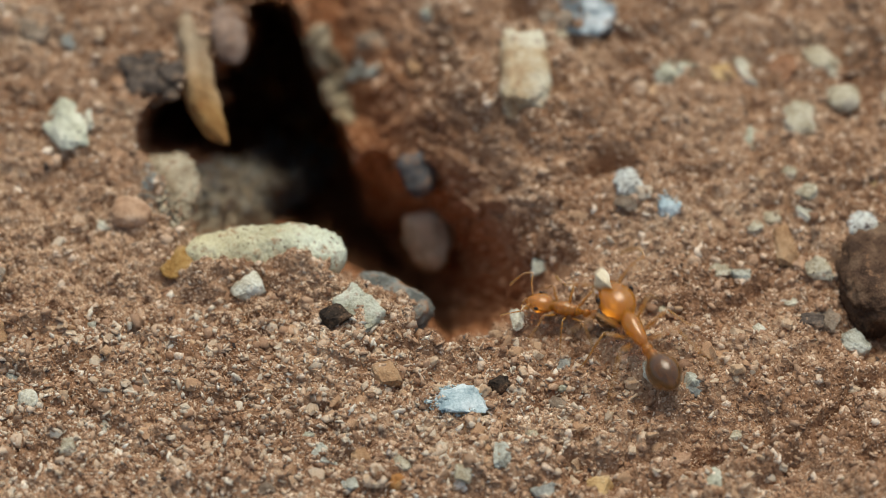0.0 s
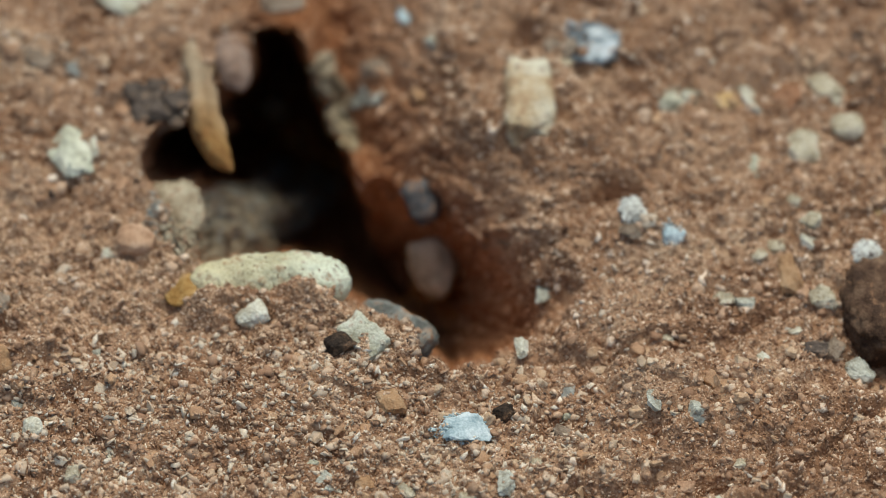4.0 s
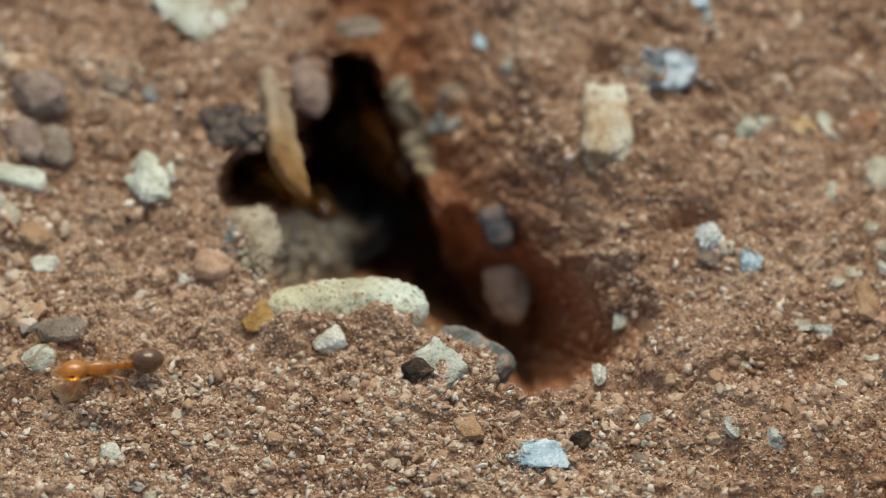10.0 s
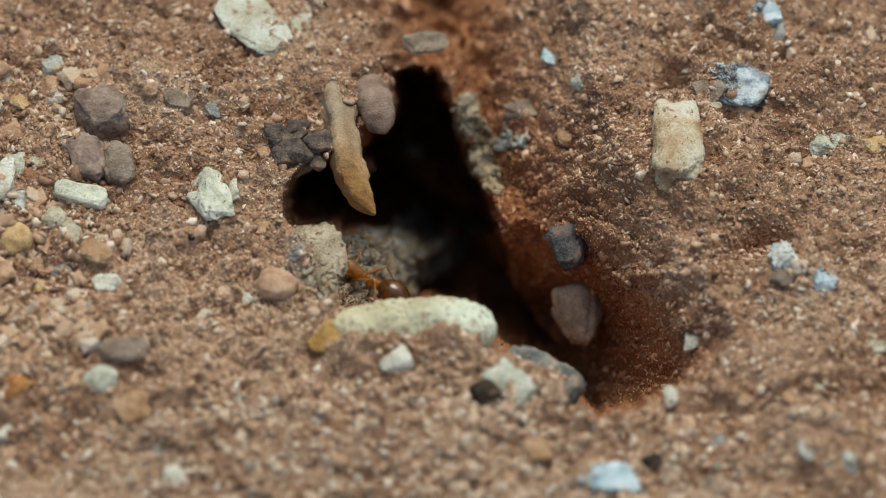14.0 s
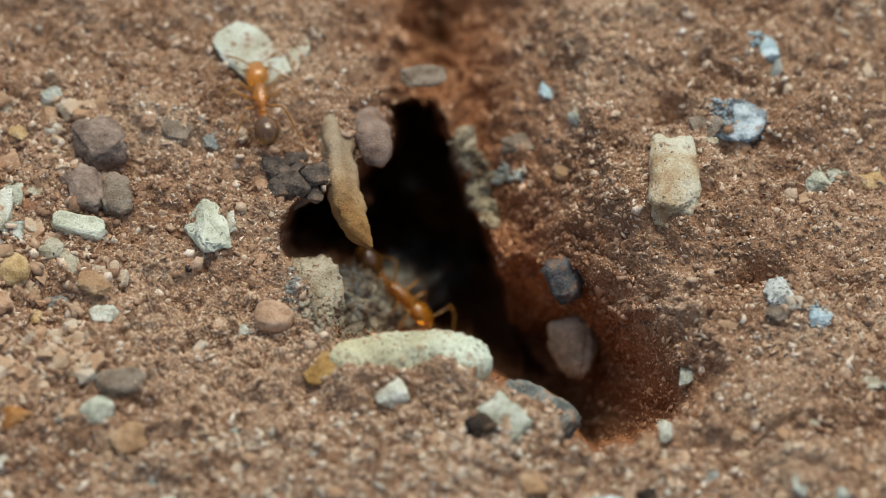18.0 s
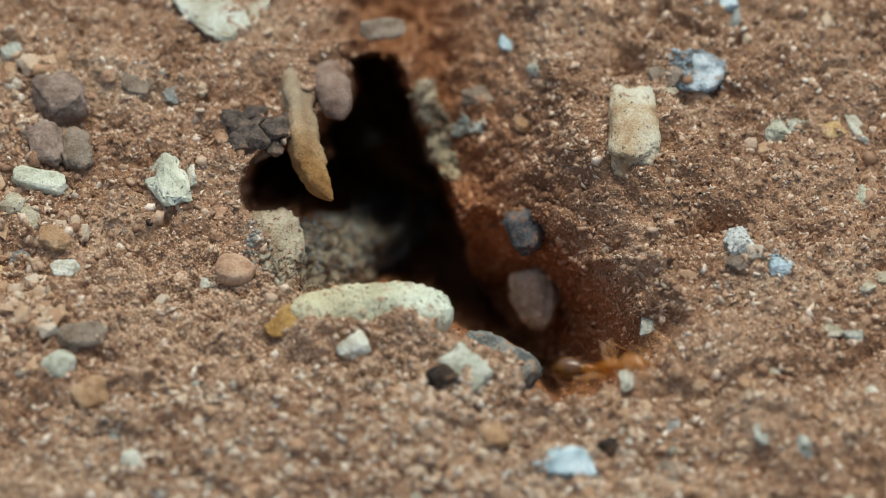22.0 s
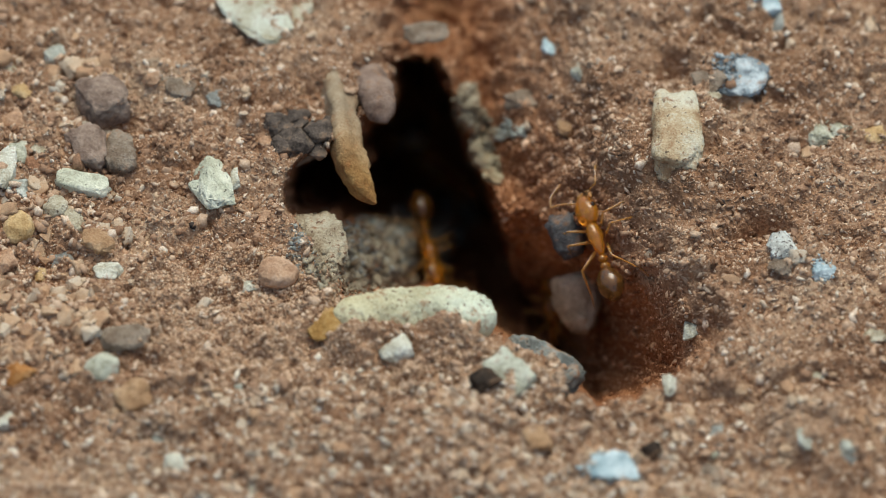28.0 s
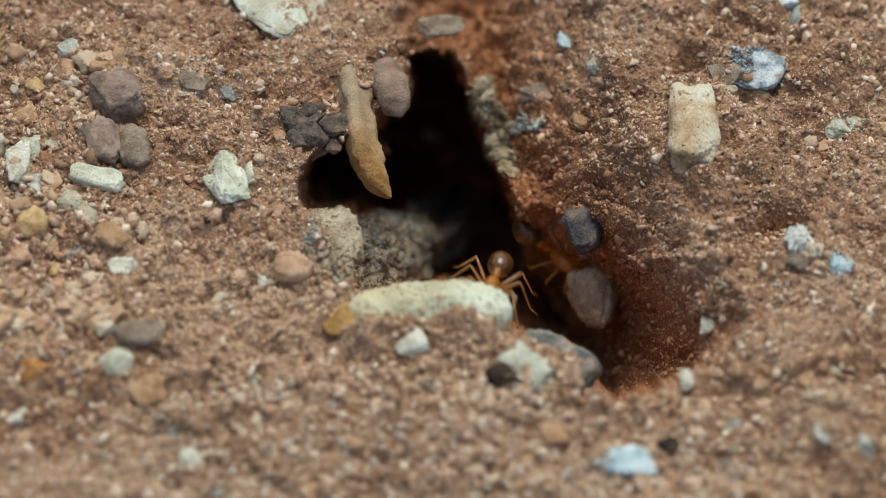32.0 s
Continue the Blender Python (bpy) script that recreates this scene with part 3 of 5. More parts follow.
stone(11.77, 1.79, 0.36, 0.20, 0.12, 90, "palegreen", "pebble", "dull grey green chip")
stone(12.71, 0.61, 0.19, 0.18, 0.13, 0, "cream", "pebble", "small cream pebble on red soil")
stone(12.59, -2.02, 0.59, 0.37, 0.26, -83, "tan", "pebble", "tan angular stone on red soil")
stone(12.27, -0.95, 0.29, 0.20, 0.14, 14, "cream", "pebble", "flat cream chip on red soil")
stone(13.08, -0.95, 0.24, 0.16, 0.11, -44, "white", "pebble", "white angular chip on red soil")
stone(10.93, -2.86, 0.20, 0.16, 0.11, 0, "cream", "pebble", "small cream pebble on red soil")
stone(11.42, -3.01, 0.29, 0.21, 0.15, 0, "whitegray", "pebble", "small pale pebble on red soil")
stone(12.98, -2.74, 0.30, 0.23, 0.19, -85, "terrapale", "pebble", "pale rounded pebble on red soil")
stone(13.42, -2.92, 0.31, 0.30, 0.21, 0, "cream", "pebble", "pale cream pebble on red soil")
stone(12.80, -3.90, 0.40, 0.16, 0.09, 12, "white", "shell_fragment", "white curved shell fragment")
stone(11.78, -4.90, 0.26, 0.19, 0.15, 90, "white", "pebble", "bright white angular pebble")
stone(13.19, -4.77, 0.27, 0.26, 0.18, 0, "darkgray", "pebble", "dark green grey pebble")
stone(13.51, -4.70, 0.37, 0.34, 0.25, 71, "graydust", "pebble", "grey angular stone on red soil")
stone(14.28, -5.04, 0.41, 0.30, 0.22, -29, "whitegray", "pebble", "pale grey angular stone")
stone(14.95, -3.14, 1.00, 1.55, 0.85, 0, "darkrock", "rock", "large dark brown rough rock")
stone(14.56, -1.25, 0.46, 0.40, 0.34, 90, "speckle", "pebble", "pale speckled rounded stone")
stone(10.10, -7.08, 0.30, 0.26, 0.21, 90, "whitegray", "pebble", "translucent grey pebble on red soil")
stone(9.03, -6.70, 0.33, 0.16, 0.11, -82, "whitegray", "pebble", "pale upright chip on red soil")
stone(10.56, -10.14, 0.43, 0.21, 0.15, 90, "palegreen", "pebble", "grey green elongated pebble")
stone(11.21, -8.58, 0.17, 0.16, 0.11, 0, "cream", "pebble", "small cream grain on red soil")
stone(5.27, -9.11, 0.41, 0.20, 0.14, 90, "whitegray", "pebble", "grey white elongated pebble")
stone(6.13, -8.36, 0.30, 0.20, 0.15, -40, "cream", "pebble", "pale tan pebble on red soil")
stone(1.71, -9.33, 0.31, 0.23, 0.18, -85, "tan", "pebble", "tan rounded pebble on red soil")
stone(2.60, -10.23, 0.30, 0.26, 0.18, 0, "orange", "pebble", "orange brown pebble on red soil")
stone(2.73, -9.62, 0.29, 0.22, 0.16, -30, "cream", "pebble", "pale pebble on red soil")
stone(4.27, -9.73, 0.30, 0.20, 0.16, 90, "cream", "pebble", "pale pebble on red soil")
stone(7.72, -10.24, 0.31, 0.30, 0.21, 0, "ochrepale", "pebble", "pale yellow tan pebble")
stone(6.28, -10.33, 0.29, 0.25, 0.17, 0, "bluegray", "pebble", "bluish grey pebble on red soil")
stone(-4.76, -7.88, 0.25, 0.17, 0.14, 90, "white", "pebble", "small white pebble on red soil")
stone(2.40, -6.52, 0.36, 0.34, 0.22, 90, "tan", "pebble", "pale tan stone half sunk in soil")
stone(0.64, -9.08, 0.39, 0.28, 0.18, -47, "whitegray", "pebble", "pale grey angular chip")
stone(0.36, -8.43, 0.23, 0.20, 0.16, 90, "palegreen", "pebble", "small grey pebble on red soil")
stone(-0.69, -10.27, 0.23, 0.23, 0.16, 90, "graydust", "pebble", "dull grey pebble on red soil")
stone(1.51, -10.16, 0.29, 0.18, 0.13, 26, "whitegray", "pebble", "flat grey chip on red soil")
stone(6.82, -5.88, 0.33, 0.21, 0.11, 90, "bluegray", "pebble", "dull blue grey grain flush with soil")
stone(6.84, -6.67, 0.20, 0.16, 0.13, 90, "palegreen", "pebble", "small pale green grain")
stone(6.68, -7.49, 0.25, 0.21, 0.15, 90, "graydust", "pebble", "dull grey pebble on red soil")
stone(11.77, -1.37, 0.21, 0.20, 0.14, 0, "cream", "pebble", "small cream pebble on red soil")
stone(14.14, 3.16, 0.46, 0.39, 0.27, 0, "cream", "pebble", "cream rounded stone on red soil")
stone(-5.68, -8.97, 0.20, 0.20, 0.14, 0, "cream", "pebble", "small cream pebble on red soil")
stone(9.79, -9.10, 0.23, 0.16, 0.11, 0, "terrapale", "pebble", "small pinkish pebble on red soil")
stone(-4.37, 4.31, 0.27, 0.25, 0.19, 0, "darkgray", "soil_crumb", "dark grey crumb above the pocket")
stone(-3.97, 3.77, 0.27, 0.25, 0.19, 0, "darkgray", "soil_crumb", "dark grey crumb above the pocket")
stone(-3.44, 4.06, 0.27, 0.25, 0.19, 0, "darkgray", "soil_crumb", "dark grey crumb above the pocket")
stone(-3.25, 3.44, 0.27, 0.25, 0.19, 0, "darkgray", "soil_crumb", "dark grey crumb above the pocket")
stone(-4.08, 3.40, 0.27, 0.25, 0.19, 0, "darkgray", "soil_crumb", "dark grey crumb above the pocket")
stone(-2.86, 4.18, 0.27, 0.25, 0.19, 0, "darkgray", "soil_crumb", "dark grey crumb above the pocket")
stone(-3.66, 4.51, 0.27, 0.25, 0.19, 0, "darkgray", "soil_crumb", "dark grey crumb above the pocket")
stone(-2.05, -0.61, 0.26, 0.24, 0.16, 0, "crustgray", "pebble", "grey grain on the pocket floor")
stone(-1.48, -0.33, 0.31, 0.29, 0.20, 0, "crustgray", "pebble", "grey grain on the pocket floor")
stone(-0.98, -1.00, 0.29, 0.26, 0.18, 0, "crustgray", "pebble", "grey grain on the pocket floor")
stone(-1.77, -1.18, 0.23, 0.21, 0.15, 0, "crustgray", "pebble", "grey grain on the pocket floor")
stone(-0.63, -0.60, 0.23, 0.21, 0.15, 0, "crustgray", "pebble", "grey grain on the pocket floor")
stone(-2.49, -0.04, 0.29, 0.26, 0.18, 0, "crustgray", "pebble", "grey grain on the pocket floor")
stone(-2.27, -1.20, 0.31, 0.29, 0.20, 0, "crustgray", "pebble", "grey grain on the pocket floor")
stone(-1.20, 0.17, 0.23, 0.21, 0.15, 0, "crustgray", "pebble", "grey grain on the pocket floor")
stone(-11.83, 3.32, 0.36, 0.32, 0.26, -72, "cream", "pebble", "cream rounded pebble among coarse grains")
stone(-10.73, 5.24, 0.27, 0.19, 0.14, -32, "ochrepale", "pebble", "yellowish rounded pebble among coarse grains")
stone(-11.11, -0.50, 0.32, 0.28, 0.22, -64, "terrapale", "pebble", "pinkish rounded pebble among coarse grains")
stone(-10.31, 3.55, 0.19, 0.14, 0.11, -34, "cream", "pebble", "cream rounded pebble among coarse grains")
stone(-11.02, 5.94, 0.19, 0.15, 0.12, 40, "cream", "pebble", "cream rounded pebble among coarse grains")
stone(-11.76, 4.31, 0.21, 0.17, 0.13, -4, "whitegray", "pebble", "pale grey pebble among coarse grains")
stone(-10.22, -0.79, 0.20, 0.17, 0.14, 75, "ochrepale", "pebble", "yellowish rounded pebble among coarse grains")
stone(-9.95, 6.41, 0.33, 0.28, 0.23, -70, "whitegray", "pebble", "pale grey pebble among coarse grains")
stone(-11.49, 1.42, 0.37, 0.32, 0.25, -61, "terrapale", "pebble", "pinkish rounded pebble among coarse grains")
stone(-10.01, 4.41, 0.22, 0.15, 0.12, 50, "terra", "pebble", "reddish brown pebble among coarse grains")
stone(13.20, -0.18, 0.28, 0.21, 0.17, 54, "cream", "pebble", "small cream pebble lying on soil")
stone(14.82, 0.05, 0.18, 0.17, 0.12, 7, "ochrepale", "pebble", "small yellowish pebble lying on soil")
stone(12.86, 1.57, 0.16, 0.14, 0.11, -19, "terrapale", "pebble", "small pinkish pebble lying on soil")


def amber_tip(m):
    """The hanging stone turns amber towards its lower end."""
    t, n = m.node_tree, m.node_tree.nodes
    p = n["Principled BSDF"]
    old = p.inputs["Base Color"].links[0].from_socket
    co = n.new("ShaderNodeTexCoord")
    sep = n.new("ShaderNodeSeparateXYZ")
    t.links.new(co.outputs["Generated"], sep.inputs[0])
    cut = n.new("ShaderNodeValToRGB")
    cut.color_ramp.elements[0].position, cut.color_ramp.elements[0].color = 0.1, (1, 1, 1, 1)
    cut.color_ramp.elements[1].position, cut.color_ramp.elements[1].color = 0.42, (0, 0, 0, 1)
    t.links.new(sep.outputs["Y"], cut.inputs[0])
    mx = n.new("ShaderNodeMixRGB")
    mx.blend_type = "MULTIPLY"
    t.links.new(cut.outputs[0], mx.inputs[0])
    t.links.new(old, mx.inputs[1])
    mx.inputs[2].default_value = (1.0, 0.72, 0.38, 1)
    t.links.new(mx.outputs[0], p.inputs["Base Color"])


amber_tip(STONE["tooth"])


def yellow_end(m):
    """The long stone is yellowish cream at one end and mint at the other."""
    t, n = m.node_tree, m.node_tree.nodes
    p = n["Principled BSDF"]
    old = p.inputs["Base Color"].links[0].from_socket
    co = n.new("ShaderNodeTexCoord")
    sep = n.new("ShaderNodeSeparateXYZ")
    t.links.new(co.outputs["Generated"], sep.inputs[0])
    cut = n.new("ShaderNodeValToRGB")
    cut.color_ramp.elements[0].position, cut.color_ramp.elements[0].color = 0.05, (1.0, 0.92, 0.74, 1)
    cut.color_ramp.elements[1].position, cut.color_ramp.elements[1].color = 0.9, (0.95, 1.0, 0.97, 1)
    t.links.new(sep.outputs["X"], cut.inputs[0])
    mx = n.new("ShaderNodeMixRGB")
    mx.blend_type = "MULTIPLY"
    mx.inputs[0].default_value = 1.0
    t.links.new(old, mx.inputs[1])
    t.links.new(cut.outputs[0], mx.inputs[2])
    t.links.new(mx.outputs[0], p.inputs["Base Color"])


yellow_end(STONE["lichen"])


# ---- the long stone that hangs over the pocket ----
def tapered(name, path, radii, material, around=14, flat=1.0, rough=0.0, seed=0, ridge=0.0):
    """A rounded rod along a path, in millimetres, with a radius at each point."""
    bm = bmesh.new()
    rings = []
    pts = [Vector(p) for p in path]
    off = Vector((seed * 3.1, seed * 1.7, 0))
    for k, p in enumerate(pts):
        d = (pts[min(k + 1, len(pts) - 1)] - pts[max(k - 1, 0)]).normalized()
        side = d.cross(Vector((0, 0, 1)))
        side = side.normalized() if side.length > 1e-3 else Vector((1, 0, 0))
        top = side.cross(d).normalized()
        ring = []
        for q in range(around):
            a = 2 * math.pi * q / around
            v = (side * math.cos(a) + top * math.sin(a) * flat) * (1 + ridge * math.cos(3 * (a - 1.2)))
            c = p + v * radii[k]
            w = 1 + rough * (noise.noise(c * 2.2 + off) + 0.5 * noise.noise(c * 6 + off) + 0.35 * noise.noise(c * 13 + off) + 0.2 * noise.noise(c * 27 + off))
            ring.append(bm.verts.new((p + v * radii[k] * w) * MM))
        rings.append(ring)
    for a, b in zip(rings, rings[1:]):
        for q in range(around):
            bm.faces.new((a[q], a[(q + 1) % around], b[(q + 1) % around], b[q]))
    bm.faces.new(rings[0][::-1])
    bm.faces.new(rings[-1])
    for f in bm.faces:
        f.smooth = True
    me = bpy.data.meshes.new(name)
    bm.to_mesh(me)
    bm.free()
    me.materials.append(material)
    return me


def along(points, steps):
    """A smooth path through points, with a number carried along."""
    out = []
    for k in range(steps + 1):
        s = k / steps * (len(points) - 1)
        i = min(int(s), len(points) - 2)
        f = s - i
        p0, p1, p2, p3 = (points[min(max(i + j, 0), len(points) - 1)] for j in (-1, 0, 1, 2))
        out.append(tuple(0.5 * (2 * b + (c - a) * f + (2 * a - 5 * b + 4 * c - d) * f * f + (3 * b - a - 3 * c + d) * f ** 3) for a, b, c, d in zip(p0, p1, p2, p3)))
    return out


TOOTH = along([(-3.00, 8.20, -1.40, 0.30), (-2.86, 7.12, -0.75, 0.40), (-2.70, 5.68, -0.32, 0.40), (-2.56, 4.40, -0.10, 0.37), (-2.42, 3.50, -0.20, 0.41), (-2.24, 2.95, -0.40, 0.38), (-1.98, 2.50, -0.60, 0.24), (-1.72, 2.18, -0.70, 0.04)], 70)
tagged(new("hanging_stone", tapered("hanging_stone", [p[:3] for p in TOOTH], [p[3] for p in TOOTH], STONE["tooth"], 40, 0.85, 0.24, 3, 0.2)),
       "long tan stone hanging over the nest pocket", "stone")

KNOB = along([(-1.98, 7.30, -1.30, 0.40), (-1.84, 6.15, -0.50, 0.46), (-1.68, 5.28, -0.15, 0.46), (-1.54, 4.78, -0.18, 0.34), (-1.46, 4.56, -0.26, 0.08)], 50)
tagged(new("rock", tapered("rock", [p[:3] for p in KNOB], [p[3] for p in KNOB], STONE["knob"], 40, 0.9, 0.16, 5)),
       "smooth grey brown knob hanging over the hole", "stone")

# two pebbles set in the hole wall
for x, y, a, b, out, key, seed, label in ((3.46, -2.05, 0.54, 0.74, 1.7, "wallstone", 61, "worn grey brown pebble jutting from the hole wall"),
                                     (3.16, 0.00, 0.42, 0.55, 0.4, "bluedark", 64, "blue grey pebble set in the hole wall")):
    ob = new("pebble", worn_mesh("pebble", a, b, 0.7 * a, seed, STONE[key], 0.62, 2.4, 0.22))
    at = surface(x, y)[0]
    ob.matrix_world = pose(at[0] * MM, (at[1] - 0.9 * out) * MM, (at[2] + out) * MM, 35, -25, 0)
    tagged(ob, label, "pebble")

LONG = along([(-2.70, -2.31, -0.22, 0.16), (-2.40, -2.23, -0.10, 0.52), (-1.60, -2.19, -0.05, 0.64), (-0.70, -2.15, -0.04, 0.68), (0.10, -2.17, -0.04, 0.71), (0.62, -2.31, -0.06, 0.70), (1.00, -2.51, -0.10, 0.58), (1.18, -2.65, -0.10, 0.23)], 110)
tagged(new("rim_stone", tapered("rim_stone", [p[:3] for p in LONG], [p[3] for p in LONG], STONE["lichen"], 72, 0.8, 0.2, 12)),
       "long pale cream stone with dark specks on the nest rim", "stone")

# ---- ants ----
M_AMBER = shade("amber_cuticle", [(0.25, (0.62, 0.21, 0.015)), (0.5, (0.80, 0.33, 0.028)), (0.75, (0.90, 0.46, 0.06))], size=1.4, rough=0.16, bump=0.003, grain=0.25, spec=0.6, gloss=0.8, clear=0.65)
M_LEG = shade("leg_cuticle", [(0.3, (0.55, 0.24, 0.035)), (0.7, (0.75, 0.40, 0.09))], size=0.3, rough=0.25, bump=0.004, grain=0.05, spec=0.6, clear=0.55)
M_GASTER = shade("gaster_cuticle", [(0.25, (0.08, 0.034, 0.008)), (0.5, (0.20, 0.085, 0.018)), (0.75, (0.40, 0.19, 0.04))], size=1.2, rough=0.14, bump=0.003, grain=0.25, spec=0.6, gloss=0.8, clear=0.35)
M_EYE = shade("ant_eye", [(0.1, (0.01, 0.008, 0.007)), (0.9, (0.03, 0.02, 0.015))], size=0.2, rough=0.2, bump=0.004, grain=0.03, spec=0.6)


def egg(name, centre, radii, material, shape=None, level=3):
    """A rounded body part, in millimetres; shape(p) bends the unit ball first."""
    bm = bmesh.new()
    bmesh.ops.create_icosphere(bm, subdivisions=level, radius=1.0)
    for v in bm.verts:
        p = shape(v.co.copy()) if shape else v.co
        v.co = Vector((centre[0] + p.x * radii[0], centre[1] + p.y * radii[1], centre[2] + p.z * radii[2])) * MM
    for f in bm.faces:
        f.smooth = True
    me = bpy.data.meshes.new(name)
    bm.to_mesh(me)
    bm.free()
    me.materials.append(material)
    return me


def part(name, mesh, parent, label=""):
    ob = new(name, mesh)
    ob.parent = parent
    return tagged(ob, label)


def head_shape(p):
    k = 1 - 0.28 * max(p.x, 0) - 0.1 * max(-p.x, 0)
    dent = 0.14 * max(-p.x, 0) * math.exp(-(p.y / 0.3) ** 2)
    return Vector((p.x + dent, p.y * k, p.z * (1 - 0.15 * p.x)))


def thorax_shape(p):
    k = 1 - 0.3 * max(-p.x, 0)
    dip = 0.16 * math.exp(-((p.x + 0.25) / 0.16) ** 2)
    return Vector((p.x, p.y * (k - dip), p.z * (k - dip * 0.8) + 0.12 * p.x))


def gaster_shape(p):
    k = 1 - 0.25 * max(-p.x, 0) ** 2
    ring = 1 - 0.025 * max(0.0, math.cos(p.x * 9.0)) ** 8
    return Vector((p.x, p.y * k * ring, p.z * k * ring))


# hip, knee, ankle and toe of one side, from front to back; plan forward is +x
LEGS = [((0.52, 0.16, 0.38), (0.80, 0.62, 0.78), (1.10, 0.98, 0.16), (1.32, 1.14, 0.03)),
        ((0.24, 0.18, 0.36), (0.20, 0.74, 0.84), (0.16, 1.22, 0.16), (0.14, 1.48, 0.03)),
        ((0.02, 0.16, 0.36), (-0.42, 0.68, 0.86), (-0.86, 1.10, 0.18), (-1.14, 1.28, 0.03))]


def build_ant():
    root = new("ant")
    head = part("head", egg("head", (1.03, 0, 0.60), (0.46, 0.35, 0.26), M_AMBER, head_shape), root)
    thorax = part("thorax", egg("thorax", (0.24, 0, 0.55), (0.52, 0.215, 0.235), M_AMBER, thorax_shape), root)
    part("neck", egg("neck", (0.68, 0, 0.56), (0.12, 0.11, 0.11), M_AMBER, None, 2), thorax)
    for x, z, r in ((-0.36, 0.52, 0.13), (-0.58, 0.53, 0.14)):
        part("waist_node", egg("waist_node", (x, 0, z), (0.12, r, r * 1.25), M_AMBER, None, 2), root)
    part("gaster", egg("gaster", (-1.12, 0, 0.57), (0.50, 0.37, 0.36), M_GASTER, gaster_shape), root, "glossy dark brown gaster")
    for s in (1, -1):
        part("eye", egg("eye", (1.10, s * 0.32, 0.68), (0.075, 0.045, 0.075), M_EYE, None, 2), head, "small black eye")
        part("mandible", tapered("mandible", along([(1.36, s * 0.16, 0.48), (1.52, s * 0.17, 0.45), (1.60, s * 0.04, 0.43)], 6), [0.07, 0.07, 0.065, 0.06, 0.05, 0.04, 0.02], M_LEG, 8), head)
        scape = along([(1.30, s * 0.14, 0.66), (1.42, s * 0.46, 0.86), (1.46, s * 0.78, 0.98)], 6)
        whip = along([(1.46, s * 0.78, 0.98), (1.74, s * 0.80, 0.86), (1.98, s * 0.70, 0.62), (2.12, s * 0.62, 0.44)], 8)
        part("antenna", tapered("antenna", scape + whip[1:], [0.026] * 6 + [0.024] * 5 + [0.03, 0.038, 0.04, 0.02], M_LEG, 7), head)
        for hip, knee, ankle, toe in LEGS:
            flip = [Vector((p[0] - hip[0], s * (p[1] - hip[1]), p[2] - hip[2])) for p in (hip, knee, ankle, toe)]
            a, b, c, d = flip
            path = [a, a.lerp(b, 0.35), a.lerp(b, 0.8), b, b.lerp(c, 0.2), b.lerp(c, 0.7), c, c.lerp(d, 0.5), d]
            leg = part("leg", tapered("leg", path, [0.042, 0.048, 0.036, 0.026, 0.03, 0.025, 0.017, 0.014, 0.008], M_LEG, 7), root)
            leg.location = Vector((hip[0], s * hip[1], hip[2])) * MM
    return tagged(root, "amber ant with a dark glossy gaster", "ant", group="ants of the nest")


# label, size, carries a grain, rows of seconds, plan x, plan y (millimetres), heading (degrees)
ANTS = []


def ant(label, size, carries, rows):
    ANTS.append((label, size, carries, rows))


ant("large amber ant carrying a white grain", 1.22, True, [
    (0.00, 8.78, -5.83, 116), (0.20, 8.37, -4.87, 118), (0.40, 7.70, -3.75, 132), (0.60, 7.20, -2.75, 158), (0.80, 6.02, -2.19, 173), (1.00, 5.33, -2.59, 203), (1.30, 4.86, -3.14, 216), (1.60, 4.91, -3.56, 227), (1.90, 4.63, -3.69, 233), (2.20, 4.27, -3.71, 234), (2.60, 3.97, -3.41, 217), (3.12, 2.19, -1.55, 175), (3.63, 0.40, 0.31, 134), (32.00, 0.40, 0.31, 134)])
ant("amber ant with a dark glossy gaster", 0.86, False, [
    (0.00, 7.15, -4.76, 166), (0.30, 6.92, -4.65, 166), (0.60, 6.91, -4.32, 143), (0.70, 6.66, -4.39, 103), (0.80, 6.41, -4.47, 64), (1.00, 6.49, -4.50, 7), (1.30, 7.58, -3.65, 8), (1.60, 8.44, -4.53, -36), (1.90, 9.39, -7.80, -71), (2.20, 9.42, -8.66, -57), (2.50, 10.49, -10.59, -54), (2.90, 12.08, -12.00, -41), (4.10, 18.68, -16.98, -37), (32.00, 18.68, -16.98, -37)])
ant("amber ant walking back to the nest", 0.90, False, [
    (0.00, 20.42, -14.79, 156), (0.30, 20.42, -14.79, 156), (1.50, 14.33, -12.05, 146), (1.90, 11.93, -10.15, 137), (2.20, 11.63, -8.40, 114), (2.50, 9.34, -6.29, 135), (2.80, 6.07, -3.68, 139), (3.10, 6.10, -3.33, 135), (3.40, 5.64, -3.99, 168), (3.80, 5.01, -4.03, 167), (5.00, 0.16, 0.89, 135), (32.00, 0.16, 0.89, 135)])
ant("amber ant running across the soil", 0.80, False, [
    (0.00, 22.64, 3.31, -172), (0.10, 16.21, 2.37, -175), (0.20, 14.17, 2.63, -189), (0.40, 10.53, 2.82, -198), (0.60, 6.26, 3.79, -198), (0.75, 3.98, 5.34, -212), (1.00, 1.91, 7.73, -246), (2.20, 0.97, 16.62, -264), (32.00, 0.97, 16.62, -264)])
